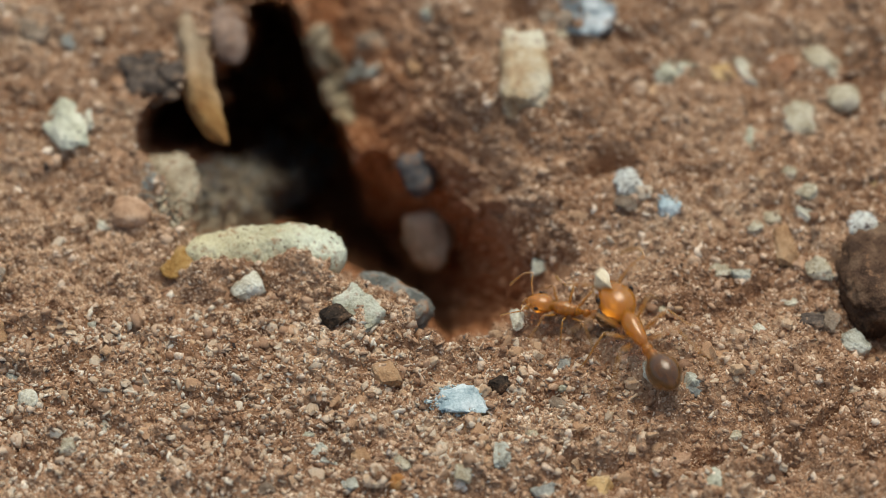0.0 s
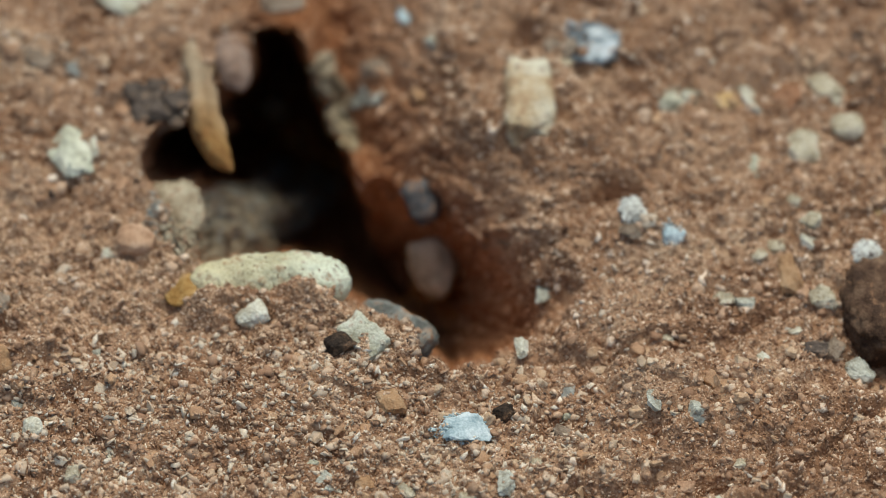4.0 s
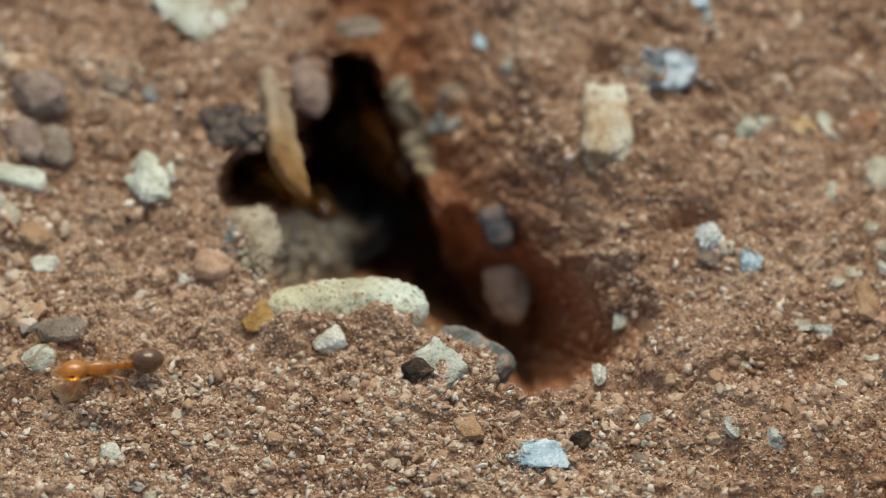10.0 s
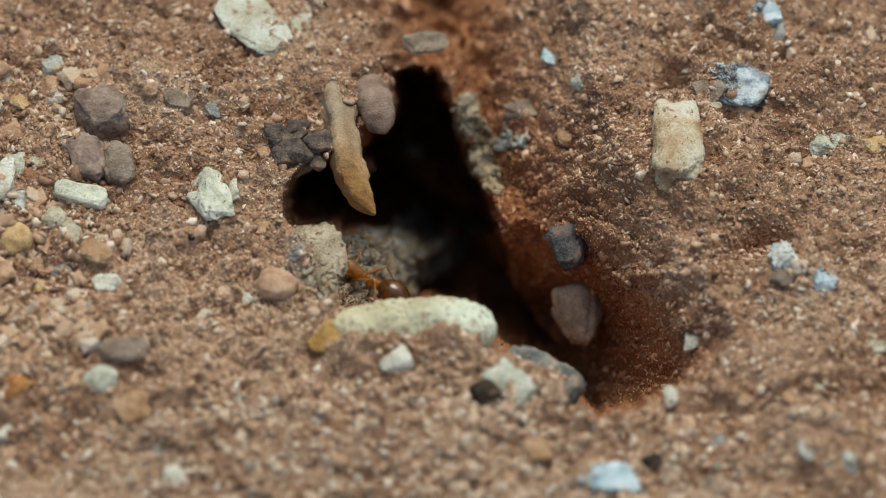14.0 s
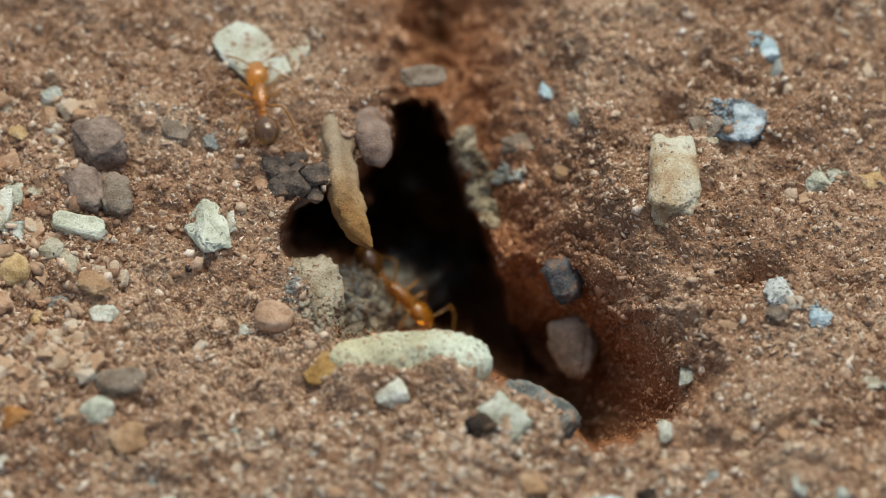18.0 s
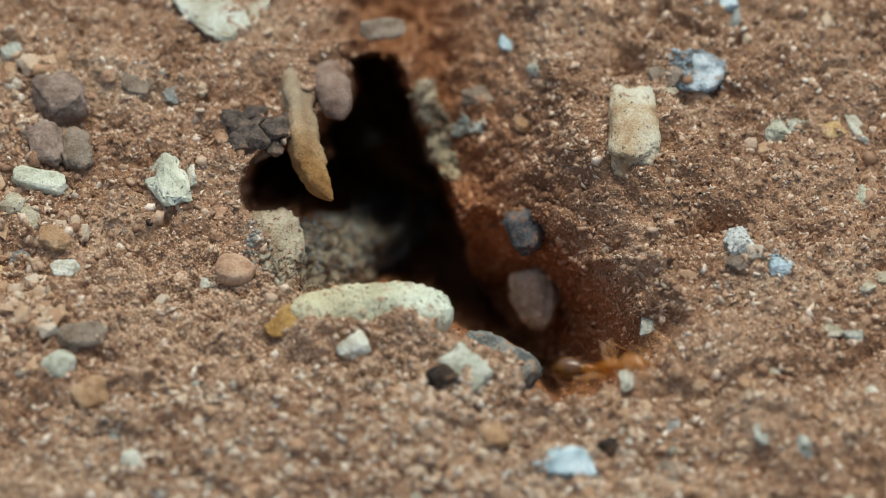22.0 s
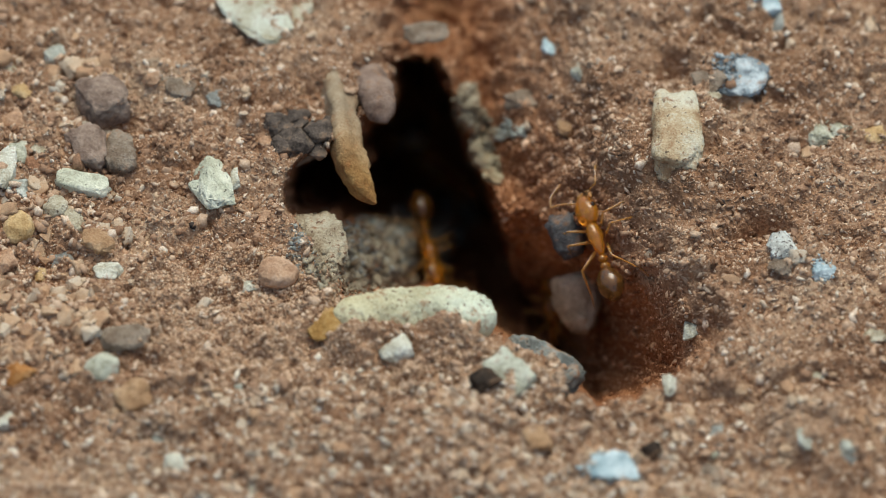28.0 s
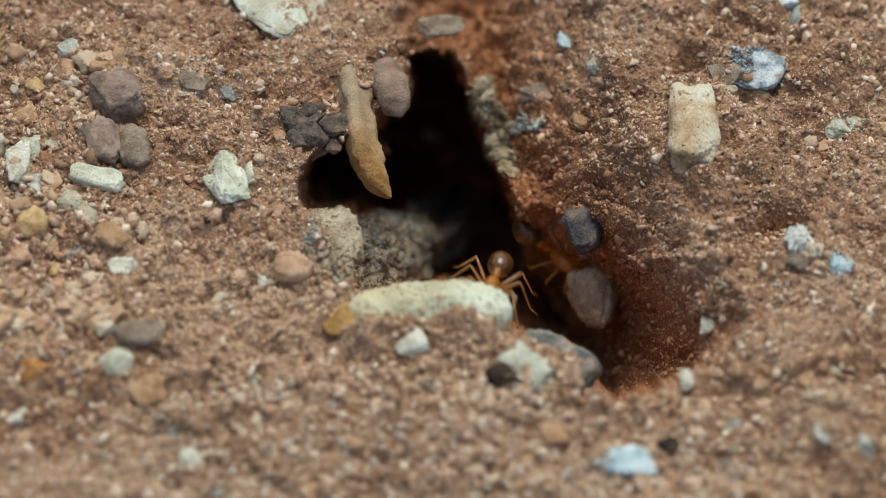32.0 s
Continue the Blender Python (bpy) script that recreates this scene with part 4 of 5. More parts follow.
ant("amber ant leaving the nest", 0.86, False, [
    (0.00, 0.16, 0.89, -37), (4.00, 0.16, 0.89, -37), (5.20, 6.48, -3.91, -58), (5.50, 7.33, -5.16, -73), (5.80, 8.48, -5.97, -42), (6.00, 9.29, -6.45, -47), (6.40, 10.58, -7.90, -32), (6.70, 11.18, -8.85, -34), (7.00, 11.94, -10.06, -40), (7.40, 13.22, -11.28, -37), (8.60, 20.10, -16.07, -35), (32.00, 20.10, -16.07, -35)])
ant("amber ant leaving the nest", 0.88, False, [
    (0.00, -0.06, 1.37, -31), (4.35, -0.06, 1.37, -31), (5.50, 4.86, -1.59, -34), (5.80, 5.89, -2.11, -56), (6.00, 7.13, -3.82, -50), (6.40, 8.66, -4.42, -35), (6.70, 9.03, -6.37, -72), (7.00, 9.55, -8.48, -65), (7.30, 10.49, -10.57, -57), (8.50, 11.88, -17.16, -78), (32.00, 11.88, -17.16, -78)])
ant("amber ant climbing the hole wall", 0.90, False, [
    (0.00, 0.40, 0.31, -49), (4.64, 0.40, 0.31, -49), (5.70, 3.87, -3.73, -48), (6.00, 4.94, -4.10, -16), (6.40, 5.91, -4.71, -10), (6.70, 6.84, -4.60, 8), (7.00, 6.24, -2.91, 60), (7.30, 5.70, -2.53, 94), (7.60, 4.49, -2.25, 126), (7.90, 2.76, -0.36, 123), (8.20, 2.21, 0.67, 123), (8.50, 1.09, 1.80, 123), (8.80, 0.43, 2.33, 136), (9.00, 0.29, 2.31, 139), (9.40, 0.46, 2.36, 141), (9.70, 0.47, 2.58, 128), (10.10, 0.70, 3.41, 110), (10.40, -0.70, 3.31, 184), (32.00, -0.70, 3.31, 184)])
ant("amber ant climbing over a long stone", 0.90, False, [
    (0.00, -0.70, 3.01, -87), (8.77, -0.70, 3.01, -87), (9.13, -0.59, 1.18, -150), (9.50, -0.48, -0.65, -214), (9.80, -1.56, 0.13, -222), (10.00, -2.28, 0.92, -227), (10.30, -2.28, 1.56, -274), (10.50, -1.67, 2.79, -285), (10.70, -1.47, 3.43, -282), (10.90, -1.37, 4.71, -278), (11.20, -1.92, 6.55, -272), (11.50, -1.95, 7.41, -274), (11.80, -2.02, 9.74, -266), (13.00, -1.23, 17.43, -276), (32.00, -1.23, 17.43, -276)])
ant("amber ant with a dark glossy gaster", 0.90, False, [
    (0.00, 0.40, 0.31, -51), (6.66, 0.40, 0.31, -51), (7.70, 3.68, -3.75, -111), (8.00, 3.96, -4.57, -114), (8.20, 3.55, -4.81, -175), (8.50, 2.95, -4.86, -180), (8.80, 0.68, -5.04, -173), (9.00, -0.28, -5.22, -190), (9.10, -1.45, -5.14, -171), (9.40, -4.40, -3.81, -211), (9.50, -5.13, -3.84, -195), (9.70, -5.40, -4.01, -188), (10.00, -6.77, -4.64, -170), (10.30, -8.51, -4.57, -179), (10.60, -11.03, -4.70, -174), (11.61, -16.07, -4.94, -177), (32.00, -16.07, -4.94, -177)])
ant("amber ant hurrying into the nest", 0.92, False, [
    (0.00, 19.17, -10.56, 163), (9.10, 19.17, -10.56, 163), (10.30, 11.19, -8.12, 116), (10.50, 9.28, -5.99, 109), (10.60, 7.95, -4.04, 125), (10.90, 5.36, -2.36, 155), (11.20, 5.41, -2.25, 192), (11.50, 5.34, -2.65, 193), (11.80, 4.55, -3.45, 219), (12.20, 4.93, -3.51, 215), (12.60, 4.62, -3.94, 214), (13.00, 4.31, -4.23, 211), (13.50, 3.42, -4.16, 171), (14.58, 0.40, 0.31, 124), (32.00, 0.40, 0.31, 124)])
ant("amber ant crossing the soil beside the hole", 0.92, False, [
    (0.00, -0.63, 2.14, -94), (11.86, -0.63, 2.14, -94), (12.40, -0.81, -0.57, -143), (13.00, -1.52, -1.12, -208), (13.50, -1.95, -1.21, -197), (14.00, -2.33, -0.97, -201), (14.50, -3.12, -0.76, -187), (15.20, -4.67, -0.02, -195), (15.90, -5.68, 1.18, -240), (16.50, -5.99, 2.94, -258), (16.80, -4.97, 3.53, -287), (17.00, -4.92, 4.02, -291), (17.10, -4.83, 3.81, -297), (17.40, -3.89, 5.81, -293), (17.70, -3.73, 5.74, -299), (18.00, -4.55, 6.06, -262), (18.30, -5.62, 6.28, -229), (18.60, -7.17, 5.62, -189), (18.90, -9.35, 5.53, -192), (19.10, -10.02, 5.14, -193), (19.40, -11.73, 4.80, -186), (19.80, -13.43, 4.05, -180), (20.78, -18.21, 5.06, -192), (32.00, -18.21, 5.06, -192)])
ant("amber ant returning along the soil", 0.90, False, [
    (0.00, -16.72, -6.82, 11), (14.40, -16.72, -6.82, 11), (15.60, -10.30, -5.53, 54), (16.10, -9.31, -4.37, 66), (16.50, -8.14, -2.46, 69), (16.80, -5.95, -1.56, 36), (17.00, -3.60, -0.75, 10), (17.10, -3.16, -1.17, 19), (17.40, -2.20, -0.66, -22), (17.70, -1.59, -0.79, -23), (18.00, -1.44, -0.28, -23), (18.40, -0.90, 0.12, -32), (19.00, -1.57, -0.25, -40), (19.60, -0.36, -0.61, -37), (20.10, -0.16, -1.41, -39), (20.60, 0.13, -1.19, -42), (20.91, -0.07, 0.33, 28), (21.21, -0.27, 1.85, 98), (32.00, -0.27, 1.85, 98)])
ant("amber ant rushing into the nest", 0.92, False, [
    (0.00, 20.39, 4.67, -165), (17.10, 20.39, 4.67, -165), (18.30, 12.34, 2.49, -136), (18.60, 9.45, 1.39, -141), (18.90, 5.92, -0.93, -150), (19.00, 5.68, -1.28, -142), (19.10, 5.51, -1.75, -132), (19.40, 5.19, -3.38, -151), (19.70, 5.20, -3.61, -143), (20.00, 4.74, -4.22, -146), (20.40, 4.10, -4.19, -156), (21.00, 2.13, -1.65, -194), (21.60, 0.16, 0.89, -232), (32.00, 0.16, 0.89, -232)])
ant("amber ant at the nest rim", 0.95, False, [
    (0.00, 0.40, 0.31, -51), (17.35, 0.40, 0.31, -51), (18.20, 3.04, -2.99, -115), (18.60, 3.00, -4.57, -180), (18.90, 2.32, -4.24, -205), (19.00, 2.09, -3.78, -215), (19.10, 2.04, -3.63, -219), (19.40, 2.61, -4.13, -213), (19.55, 2.16, -3.03, -216), (19.70, 2.32, -2.01, -214), (20.00, 1.92, -2.16, -225), (20.60, 1.98, -2.54, -250), (20.75, 2.16, -2.58, -288), (20.90, 2.34, -2.62, -326), (21.20, 3.14, -3.66, -394), (21.50, 4.08, -4.11, -344), (21.80, 4.59, -4.40, -342), (22.00, 5.30, -4.77, -388), (22.10, 6.00, -5.45, -398), (22.40, 7.91, -6.84, -390), (22.70, 9.18, -8.36, -396), (23.10, 10.75, -10.26, -394), (24.30, 18.74, -15.34, -392), (32.00, 18.74, -15.34, -392)])
ant("amber ant setting out from the nest", 0.90, False, [
    (0.00, 0.16, 0.89, -51), (18.36, 0.16, 0.89, -51), (19.30, 3.11, -2.77, -70), (19.70, 4.11, -4.36, -47), (20.00, 5.81, -6.26, -47), (20.30, 7.13, -4.28, -9), (20.60, 8.73, -5.57, -32), (20.90, 10.99, -7.20, -32), (21.30, 12.72, -8.09, -29), (22.50, 20.36, -8.70, -4), (32.00, 20.36, -8.70, -4)])
ant("amber ant returning to the nest", 0.92, False, [
    (0.00, 19.00, -15.89, 141), (21.70, 19.00, -15.89, 141), (22.90, 11.43, -9.86, 130), (23.30, 9.34, -8.52, 137), (23.45, 7.65, -6.48, 150), (23.60, 6.39, -4.67, 161), (23.90, 4.64, -4.28, 167), (24.20, 3.99, -4.31, 194), (24.60, 3.32, -3.50, 153), (25.56, 0.40, 0.31, 128), (32.00, 0.40, 0.31, 128)])
ant("amber ant inside the hole edge", 0.88, False, [
    (0.00, -0.06, 1.37, -41), (22.28, -0.06, 1.37, -41), (23.20, 3.42, -1.65, -73), (23.60, 3.07, -2.67, -58), (23.70, 3.02, -2.75, -109), (23.80, 2.97, -2.83, -160), (23.90, 2.92, -2.91, -210), (24.00, 2.71, -2.87, -217), (24.20, 2.05, -3.04, -207), (24.60, 1.34, -2.15, -228), (25.56, -0.42, 2.34, -249), (32.00, -0.42, 2.34, -249)])
ant("amber ant climbing out of the nest", 0.88, False, [
    (0.00, 0.16, 0.89, -50), (23.00, 0.16, 0.89, -50), (24.20, 4.59, -4.46, -34), (24.60, 4.87, -4.38, -5), (24.80, 5.55, -4.11, 48), (25.10, 5.22, -4.17, 41), (25.30, 5.74, -4.32, -4), (25.50, 6.26, -4.46, -49), (26.20, 7.44, -5.21, -36), (26.90, 9.59, -6.79, -36), (27.40, 11.87, -8.08, -34), (28.60, 19.21, -9.44, -11), (32.00, 19.21, -9.44, -11)])
ant("amber ant climbing the hole wall", 0.95, False, [
    (0.00, -0.06, 1.37, -17), (26.32, -0.06, 1.37, -17), (26.90, 2.71, 0.50, -62), (27.20, 3.23, 0.15, -8), (27.50, 3.75, -0.20, 46), (27.80, 4.18, -0.22, 81), (28.00, 4.27, -0.17, 87), (28.20, 4.87, -1.21, 53), (28.35, 5.20, -1.53, 11), (28.50, 5.53, -1.85, -31), (28.80, 6.32, -2.98, -49), (29.00, 7.52, -3.94, -56), (29.10, 7.30, -4.70, -77), (29.40, 8.15, -6.82, -55), (29.70, 9.44, -8.22, -48), (30.10, 11.00, -9.48, -34), (31.30, 19.17, -10.56, -7), (32.00, 19.17, -10.56, -7)])
ant("amber ant walking over the nest rim", 0.95, False, [
    (0.00, 0.16, 0.89, -36), (26.43, 0.16, 0.89, -36), (26.80, 1.67, -0.21, -54), (27.15, 2.19, -0.93, -0), (27.50, 2.71, -1.64, 53), (28.00, 3.18, -2.70, 67), (28.50, 3.88, -3.23, 61), (29.00, 4.40, -4.44, 29), (29.40, 4.41, -4.65, 34), (29.50, 4.42, -4.78, -17), (29.60, 4.42, -4.91, -68), (29.70, 4.43, -5.04, -118), (30.00, 4.46, -5.03, -141), (30.40, 4.05, -5.04, -163), (30.80, 2.85, -5.28, -188), (31.00, 1.57, -5.51, -161), (31.20, 0.34, -6.61, -131), (31.60, -1.17, -8.91, -120), (31.90, -2.11, -10.84, -135), (32.00, -3.12, -15.70, -102)])
ant("amber ant in the dark of the hole", 0.90, False, [
    (0.00, -0.56, 2.72, -84), (26.70, -0.56, 2.72, -84), (26.80, -0.51, 2.23, -137), (26.90, -0.45, 1.74, -190), (27.00, -0.40, 1.25, -244), (27.50, -0.93, 3.20, -245), (28.00, -0.78, 3.58, -259), (28.50, -0.60, 3.57, -246), (29.00, -0.50, 3.38, -205), (29.40, -0.20, 3.07, -200), (29.55, -0.01, 3.31, -158), (29.70, 0.18, 3.55, -116), (30.00, -0.13, 3.37, -81), (30.40, 0.39, 2.45, -63), (31.00, 1.28, 1.33, -59), (31.60, 2.45, -0.40, -64), (32.00, 2.77, -0.68, -62)])
ant("dark ant low in the hole", 0.90, False, [
    (0.00, -0.42, 2.34, -82), (26.19, -0.42, 2.34, -82), (26.80, 0.03, -0.67, -62), (27.50, -0.55, -0.47, -65), (28.00, -0.74, -0.15, -68), (28.60, -0.76, 0.19, -70), (30.40, -0.83, 1.86, -119), (30.80, -0.92, 1.19, -116), (31.20, -0.26, -0.01, -113), (31.60, 0.17, -1.36, -113), (32.00, 0.75, -2.10, -106)])
first_ant = build_ant()
ANT_THINGS = []
for i, (label, size, carries, rows) in enumerate(ANTS):
    ob = first_ant if i == 0 else copy_thing(first_ant, Matrix())
    ob.scale = (size, size, size)
    tagged(ob, label)
    ANT_THINGS.append(ob)
big_head = [c for c in ANT_THINGS[0].children if c.name.split(".")[0] == "head"][0]
big_head.scale = (1.18, 1.18, 1.18)
big_head.location = Vector((-0.13, 0, -0.1)) * MM
part("carried_grain", rock_mesh("carried_grain", 0.32, 0.2, 0.2, 77, STONE["seed"], 14, 3, 0.3), ANT_THINGS[0], "small white grain in the jaws").location = Vector((1.5, 0.12, 0.86)) * MM


# ---- grains: joined, past counting ----
def unit_ball(level):
    bm = bmesh.new()
    if level < 0:
        ring = [[bm.verts.new((math.cos(1.257 * k + o), math.sin(1.257 * k + o), z)) for k in range(5)] for z, o in ((-0.24, 0.0), (0.24, 0.25))]
        bm.faces.new(ring[0][::-1])
        bm.faces.new(ring[1])
        for k in range(5):
            bm.faces.new((ring[0][k], ring[0][(k + 1) % 5], ring[1][(k + 1) % 5], ring[1][k]))
        bmesh.ops.triangulate(bm, faces=bm.faces)
    elif level:
        bmesh.ops.create_icosphere(bm, subdivisions=level, radius=1.0)
    else:
        for c in ((1, 0, 0), (-1, 0, 0), (0, 1, 0), (0, -1, 0), (0, 0, 1), (0, 0, -1)):
            bm.verts.new(c)
        bm.verts.ensure_lookup_table()
        for a in (0, 1):
            for q in (2, 3):
                for c in (4, 5):
                    f = (a, q, c) if (a + q + c) % 2 == 0 else (a, c, q)
                    bm.faces.new([bm.verts[k] for k in f])
        bmesh.ops.recalc_face_normals(bm, faces=bm.faces)
    bm.verts.index_update()
    v = np.array([k.co for k in bm.verts])
    f = np.array([[k.index for k in q.verts] for q in bm.faces])
    bm.free()
    return v, f


def grain_cloud(name, count, small, large, bias, seed, material, label, level=0, sink=0.15, deepest=8.0, spot=None):
    """Broken mineral grains strewn over the ground, each an uneven angular piece."""
    base, faces = unit_ball(level)
    g = np.random.default_rng(seed)
    if spot is None:
        x, y = g.uniform(-12.8, 16.8, count), g.uniform(-11.5, 11.8, count)
    else:
        r, a = np.sqrt(g.random(count)) * (0.75 + 0.35 * g.random(count)), g.uniform(0, 2 * math.pi, count)
        x, y = spot[0] + spot[2] * r * np.cos(a), spot[1] + spot[3] * r * np.sin(a)
    keep = deep(x, y) < deepest
    x, y = x[keep], y[keep]
    k = len(x)
    at = surface(x, y)
    size = small * (large / small) ** (g.random(k) ** bias)
    q = g.normal(size=(k, 4))
    if level < 0:
        q[:, 1:3] *= 0.42
    q /= np.linalg.norm(q, axis=1)[:, None]
    w, i, j, l = q.T
    rot = np.stack([1 - 2 * (j * j + l * l), 2 * (i * j - l * w), 2 * (i * l + j * w), 2 * (i * j + l * w), 1 - 2 * (i * i + l * l), 2 * (j * l - i * w),
                    2 * (i * l - j * w), 2 * (j * l + i * w), 1 - 2 * (i * i + j * j)], -1).reshape(k, 3, 3)
    shape = base[None] * g.uniform(0.55, 1.35, (k, len(base), 1)) * g.uniform(0.35, 1.25, (k, 1, 3))
    shape = shape + g.uniform(-0.25, 0.25, shape.shape) * (np.array([1.0, 1.0, 0.35]) if level < 0 else 1.0)
    pts = np.einsum("nij,nvj->nvi", rot, shape) * size[:, None, None]
    pts += at[:, None, :]
    pts[:, :, 2] += (size * sink)[:, None]
    pts *= MM
    tri = (faces[None] + (np.arange(k) * len(base))[:, None, None]).reshape(-1, 3)
    me = bpy.data.meshes.new(name)
    me.vertices.add(k * len(base))
    me.vertices.foreach_set("co", pts.ravel())
    me.loops.add(tri.size)
    me.loops.foreach_set("vertex_index", tri.ravel().astype(np.int32))
    me.polygons.add(len(tri))
    me.polygons.foreach_set("loop_start", np.arange(0, tri.size, 3, dtype=np.int32))
    me.update(calc_edges=True)
    me.materials.append(material)
    return tagged(new(name, me), label, "sand", kind="stuff")


grain_cloud("fine_sand", 150000, 0.024, 0.055, 1.5, 11, M_GRAIN, "fine angular red brown and tan sand grains", 0, -0.1)
grain_cloud("sand_flakes", 40000, 0.045, 0.13, 1.8, 12, M_GRAIN, "flat broken tan and pinkish grains on soil", -1, -0.05)
grain_cloud("coarse_sand", 2600, 0.09, 0.19, 1.9, 13, M_GRAIN, "coarse pale and brown angular grains on soil", 1, -0.15)

M_CHIP = shade("pale_chips", [(0.05, (0.36, 0.225, 0.14)), (0.3, (0.54, 0.37, 0.245)), (0.55, (0.64, 0.50, 0.36)), (0.75, (0.62, 0.54, 0.42)), (0.88, (0.74, 0.66, 0.52)), (1.0, (0.86, 0.83, 0.74))],
               size=2.0, rough=0.5, bump=0.012, grain=0.05, island=True, spec=0.4)
grain_cloud("pale_chips", 2600, 0.04, 0.14, 2.0, 14, M_CHIP, "pale broken stone chips strewn on soil", -1, 0.0, 1.0)
grain_cloud("dark_grains", 1300, 0.03, 0.11, 1.6, 18, M_DARK, "dark brown and blackish grains strewn on soil", -1, 0.0, 2.0)
M_LOAM = shade("pale_orange_loam", [(0.05, (0.44, 0.275, 0.165)), (0.5, (0.62, 0.43, 0.28)), (0.95, (0.80, 0.65, 0.48))], size=2.0, rough=0.8, bump=0.012, grain=0.05, island=True, spec=0.2)
grain_cloud("loam_crumbs", 17000, 0.022, 0.06, 1.6, 21, M_LOAM, "fine pale orange loam crumbs beside the nest", 0, 0.1, 0.8, (-4.9, -2.0, 3.4, 2.4))
grain_cloud("loam_crumbs", 6000, 0.022, 0.06, 1.6, 22, M_LOAM, "fine pale orange loam crumbs on the nest rim", 0, 0.1, 0.8, (0.6, -4.4, 2.6, 1.1))
grain_cloud("pale_chips", 1500, 0.08, 0.19, 1.5, 19, M_CHIP, "broad pale translucent chips before the nest", -1, 0.0, 1.0, (-1.5, -8.0, 10.5, 4.2))
# pale spoil thrown out before the nest, and coarse grains beside the dark pebbles
grain_cloud("pale_chips", 5200, 0.04, 0.12, 1.6, 15, M_CHIP, "pale broken grains thrown out before the nest", 0, 0.1, 1.0, (-1.5, -8.0, 9.5, 4.2))
grain_cloud("coarse_sand", 1300, 0.05, 0.17, 1.4, 16, M_GRAIN, "coarse pale grains crowded beside dark pebbles", 1, 0.0, 1.0, (-10.6, 1.0, 2.2, 5.0))
# crystalline crusts: plan x, y, half width, half length, stone, count, size of grain
for x, y, rx, ry, key, count, size in ((4.20, -7.35, 0.60, 0.54, "bluewhite", 2000, 1.0), (3.55, -7.54, 0.31, 0.15, "bluewhite", 60, 1.0), (7.62, 5.80, 0.74, 0.61, "bluestone", 700, 1.1), (8.58, -0.03, 0.37, 0.50, "speckle", 150, 1.0), (9.57, -0.87, 0.31, 0.31, "bluewhite", 110, 1.0), (8.27, 8.39, 0.37, 0.38, "bluewhite", 150, 1.0), (9.98, 4.27, 0.49, 0.34, "palegreen", 130, 1.0), (-2.05, -0.60, 1.36, 1.00, "crustgray", 1300, 2.0), (-1.70, -0.03, 1.21, 1.05, "bluegray", 900, 2.2), (-1.40, -0.10, 1.5, 1.0, "crustgray", 1500, 2.4), (-0.40, 0.10, 1.2, 1.1, "bluegray", 1100, 2.4), (-3.20, 0.20, 0.77, 1.03, "bluegray", 600, 1.0), (0.63, 4.82, 0.31, 0.73, "crustgray", 260, 2.4), (1.01, 3.69, 0.29, 0.88, "crustgray", 290, 2.4), (1.29, 2.68, 0.23, 0.57, "ochrestone", 150, 2.4), (1.74, 3.84, 0.43, 0.27, "whitegray", 110, 2.0)):
    grain_cloud("crystal_grains", count, 0.025 * size, 0.07 * size, 1.3, 40 + count, STONE[key], "pale crystalline grains crusting the soil", -1, 0.5, 14.0, (x, y, rx, ry))

# ---- loose pebbles ----
rp = random.Random(7)


def small_mesh(seed):
    """A small worn or broken pebble of unit size."""
    r = random.Random(seed)
    off = Vector((r.uniform(0, 50), r.uniform(0, 50), r.uniform(0, 50)))
    stretch = Vector((1.0, r.uniform(0.6, 0.95), r.uniform(0.35, 0.65)))
    square = r.uniform(0.45, 0.75)
    bm = bmesh.new()
    bmesh.ops.create_icosphere(bm, subdivisions=3, radius=1.0)
    for v in bm.verts:
        p = Vector([math.copysign(abs(c) ** square, c) for c in v.co])
        p = p * (1 + 0.45 * noise.noise(p * 1.3 + off) + 0.24 * noise.noise(p * 2.7 + off) + 0.08 * noise.noise(p * 7 + off))
        v.co = Vector((p.x * stretch.x, p.y * stretch.y, p.z * stretch.z)) * MM
    for f in bm.faces:
        f.smooth = True
    me = bpy.data.meshes.new("pebble")
    bm.to_mesh(me)
    bm.free()
    me.materials.append(M_MIX)
    return me


shapes = [small_mesh(900 + k) if k % 2 else rock_mesh("pebble", 1.0, rp.uniform(0.65, 0.95), rp.uniform(0.45, 0.8), 900 + k, M_MIX, 11, 0) for k in range(21)]


def strew(name, count, box, sizes, deepest, label, category, group):
    """Loose pieces scattered over a part of the plan: x from, x to, y from, y to."""
    made = 0
    while made < count:
        x, y = rp.uniform(box[0], box[1]), rp.uniform(box[2], box[3])
        if deep(np.array([x]), np.array([y]))[0] > deepest or any(math.hypot(x - s[0], y - s[1]) < s[2] + 0.1 for s in STONES):
            continue
        ob = new(name, rp.choice(shapes))
        size = rp.choice(sizes)
        set_down(ob, x, y, size * 0.7, rp.uniform(0, 360), -0.1, (rp.uniform(-35, 35), rp.uniform(-35, 35)))
        ob.scale = (size, size, size)
        tagged(ob, label, category, group=group)
        made += 1


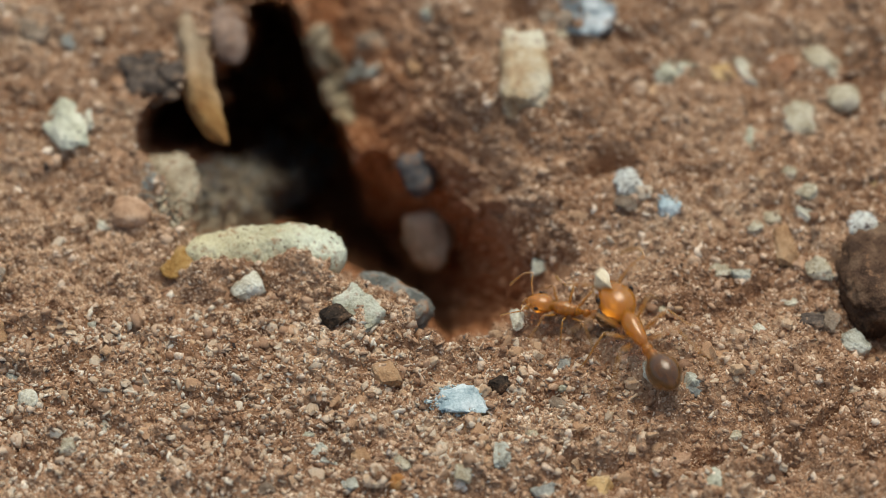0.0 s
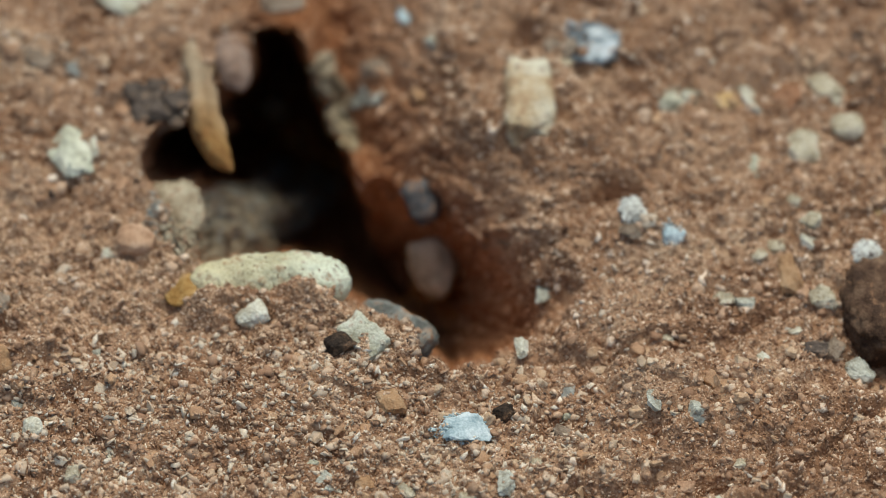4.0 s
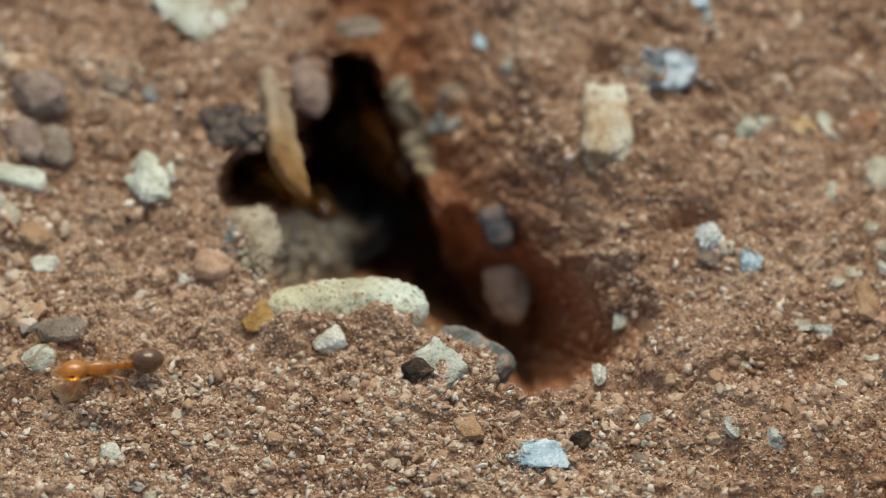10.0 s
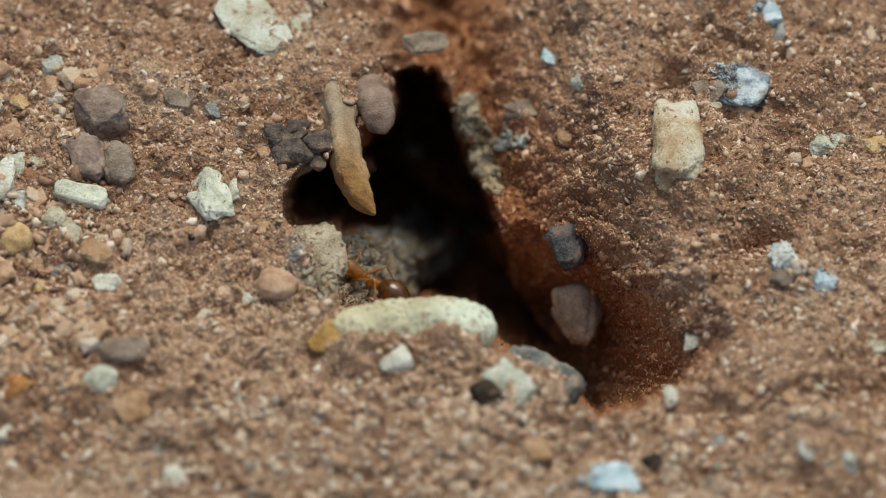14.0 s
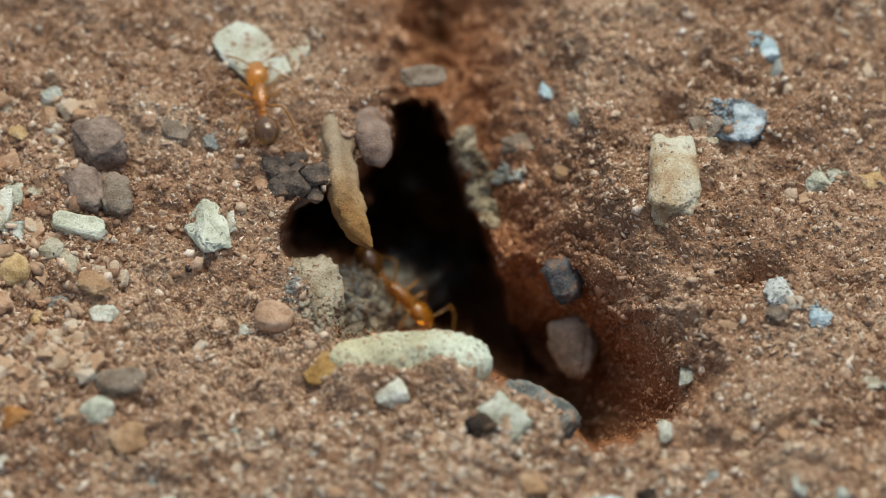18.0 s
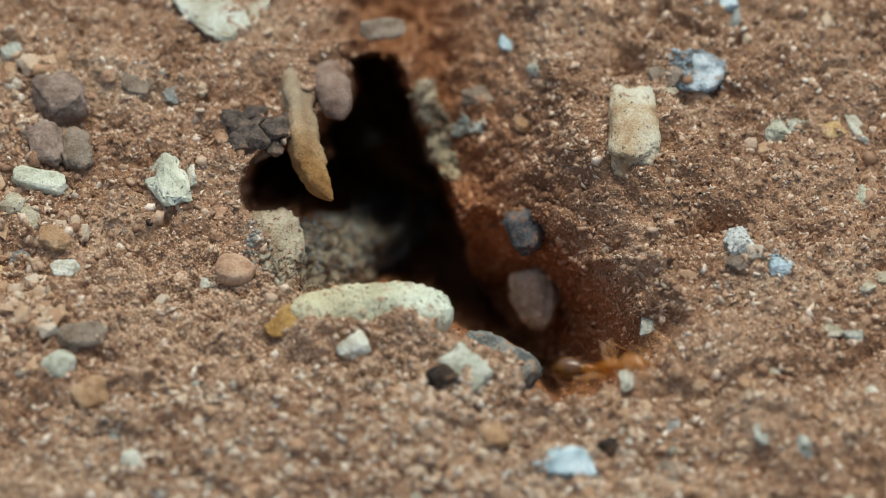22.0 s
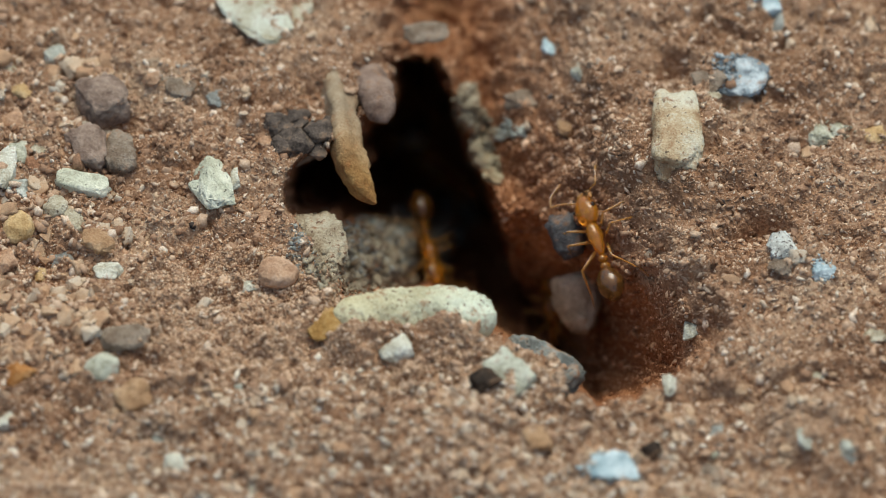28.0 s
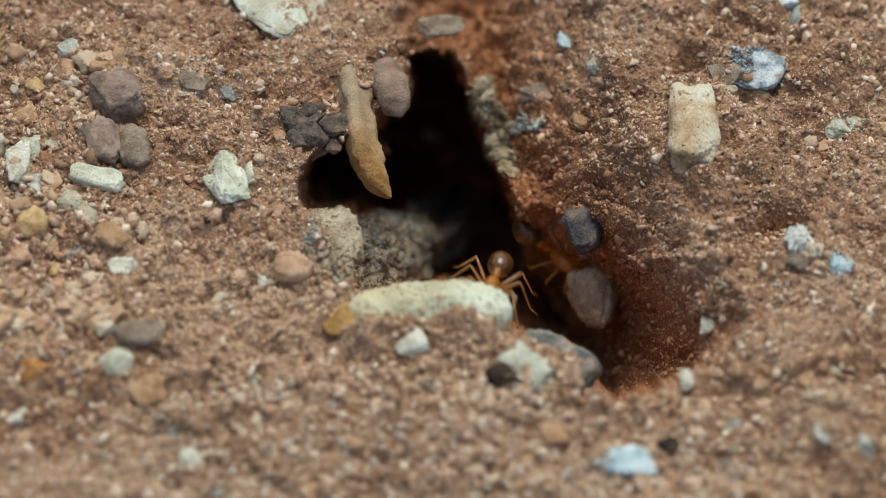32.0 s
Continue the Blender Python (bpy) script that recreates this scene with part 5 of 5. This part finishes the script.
strew("pebble", 110, (-12.5, 16.5, -11.0, 11.0), (0.11, 0.13, 0.15, 0.17, 0.20, 0.24), 2.0, "small loose pebble lying on the red soil", "pebble", "loose pebbles on the soil")
strew("stone_chip", 230, (-8.0, 12.5, -10.6, -4.75), (0.10, 0.12, 0.14, 0.17, 0.20), 0.5, "small broken stone piece in front of the nest", "stone chip", "stone chips before the nest")
strew("coarse_grain", 240, (-12.6, -8.4, -4.5, 6.4), (0.10, 0.12, 0.15, 0.18, 0.22, 0.27), 0.5, "rounded tan or cream grain among dark pebbles", "grain", "coarse pebbles crowded on the soil")


def stand(x, y, heading):
    """Pose of an ant on the ground at a plan point, upright to the slope."""
    e = 0.55
    y = along_slope(x, y)
    p = surface([x, x + e, x - e, x, x, x + e, x - e], [y, y, y, y + e, y - e, y + e, y - e], True)
    up = Vector(p[1] - p[2]).cross(Vector(p[3] - p[4])).normalized()
    up = (up + Vector((0, 0, 0.8))).normalized()
    lift = float(np.mean(relief(p[:, 0] * 0 + np.array([x, x + e, x - e, x, x, x + e, x - e]), np.array([y, y, y, y + e, y - e, y + e, y - e]))))
    go = Vector((math.cos(radians(heading)), math.sin(radians(heading)), 0))
    go = (go - up * go.dot(up)).normalized()
    side = up.cross(go)
    m = Matrix((go, side, up)).transposed().to_4x4()
    m.translation = (Vector(p[0]) + Vector((0, 0, lift + 0.04))) * MM
    return m


def motions():
    for k, (ob, (label, size, carries, rows)) in enumerate(zip(ANT_THINGS, ANTS)):
        walk(ob, [(t, stand(x, y, turn)) for t, x, y, turn in rows])
        spans = [(a[0], b[0], math.hypot(b[1] - a[1], b[2] - a[2])) for a, b in zip(rows, rows[1:])]
        beats = []
        for t0, t1, far in spans:
            if far > 0.15 and t1 - t0 < 1.6:
                beats += [t0 + 0.1 * j for j in range(max(1, int((t1 - t0) / 0.1)))]
        legs = [c for c in ob.children if c.name.split(".")[0] == "leg"]
        for n, leg in enumerate(legs):
            sign = 1 if leg.location.y > 0 else -1
            phase = 1 if (n % 3 + (0 if sign > 0 else 1)) % 2 else -1
            hip = leg.location.copy()
            swing = [(0.0, Matrix.Translation(hip))]
            for j, t in enumerate(beats):
                if t > swing[-1][0] + 0.06:
                    turn = 13 * (1 if j % 2 else -1) * phase
                    swing.append((t, Matrix.Translation(hip) @ pose(0, 0, 0, sign * (5 if turn * sign > 0 else -3), 0, turn)))
            swing.append((max(32.0, swing[-1][0] + 0.1), Matrix.Translation(hip)))
            walk(leg, swing)


motions()
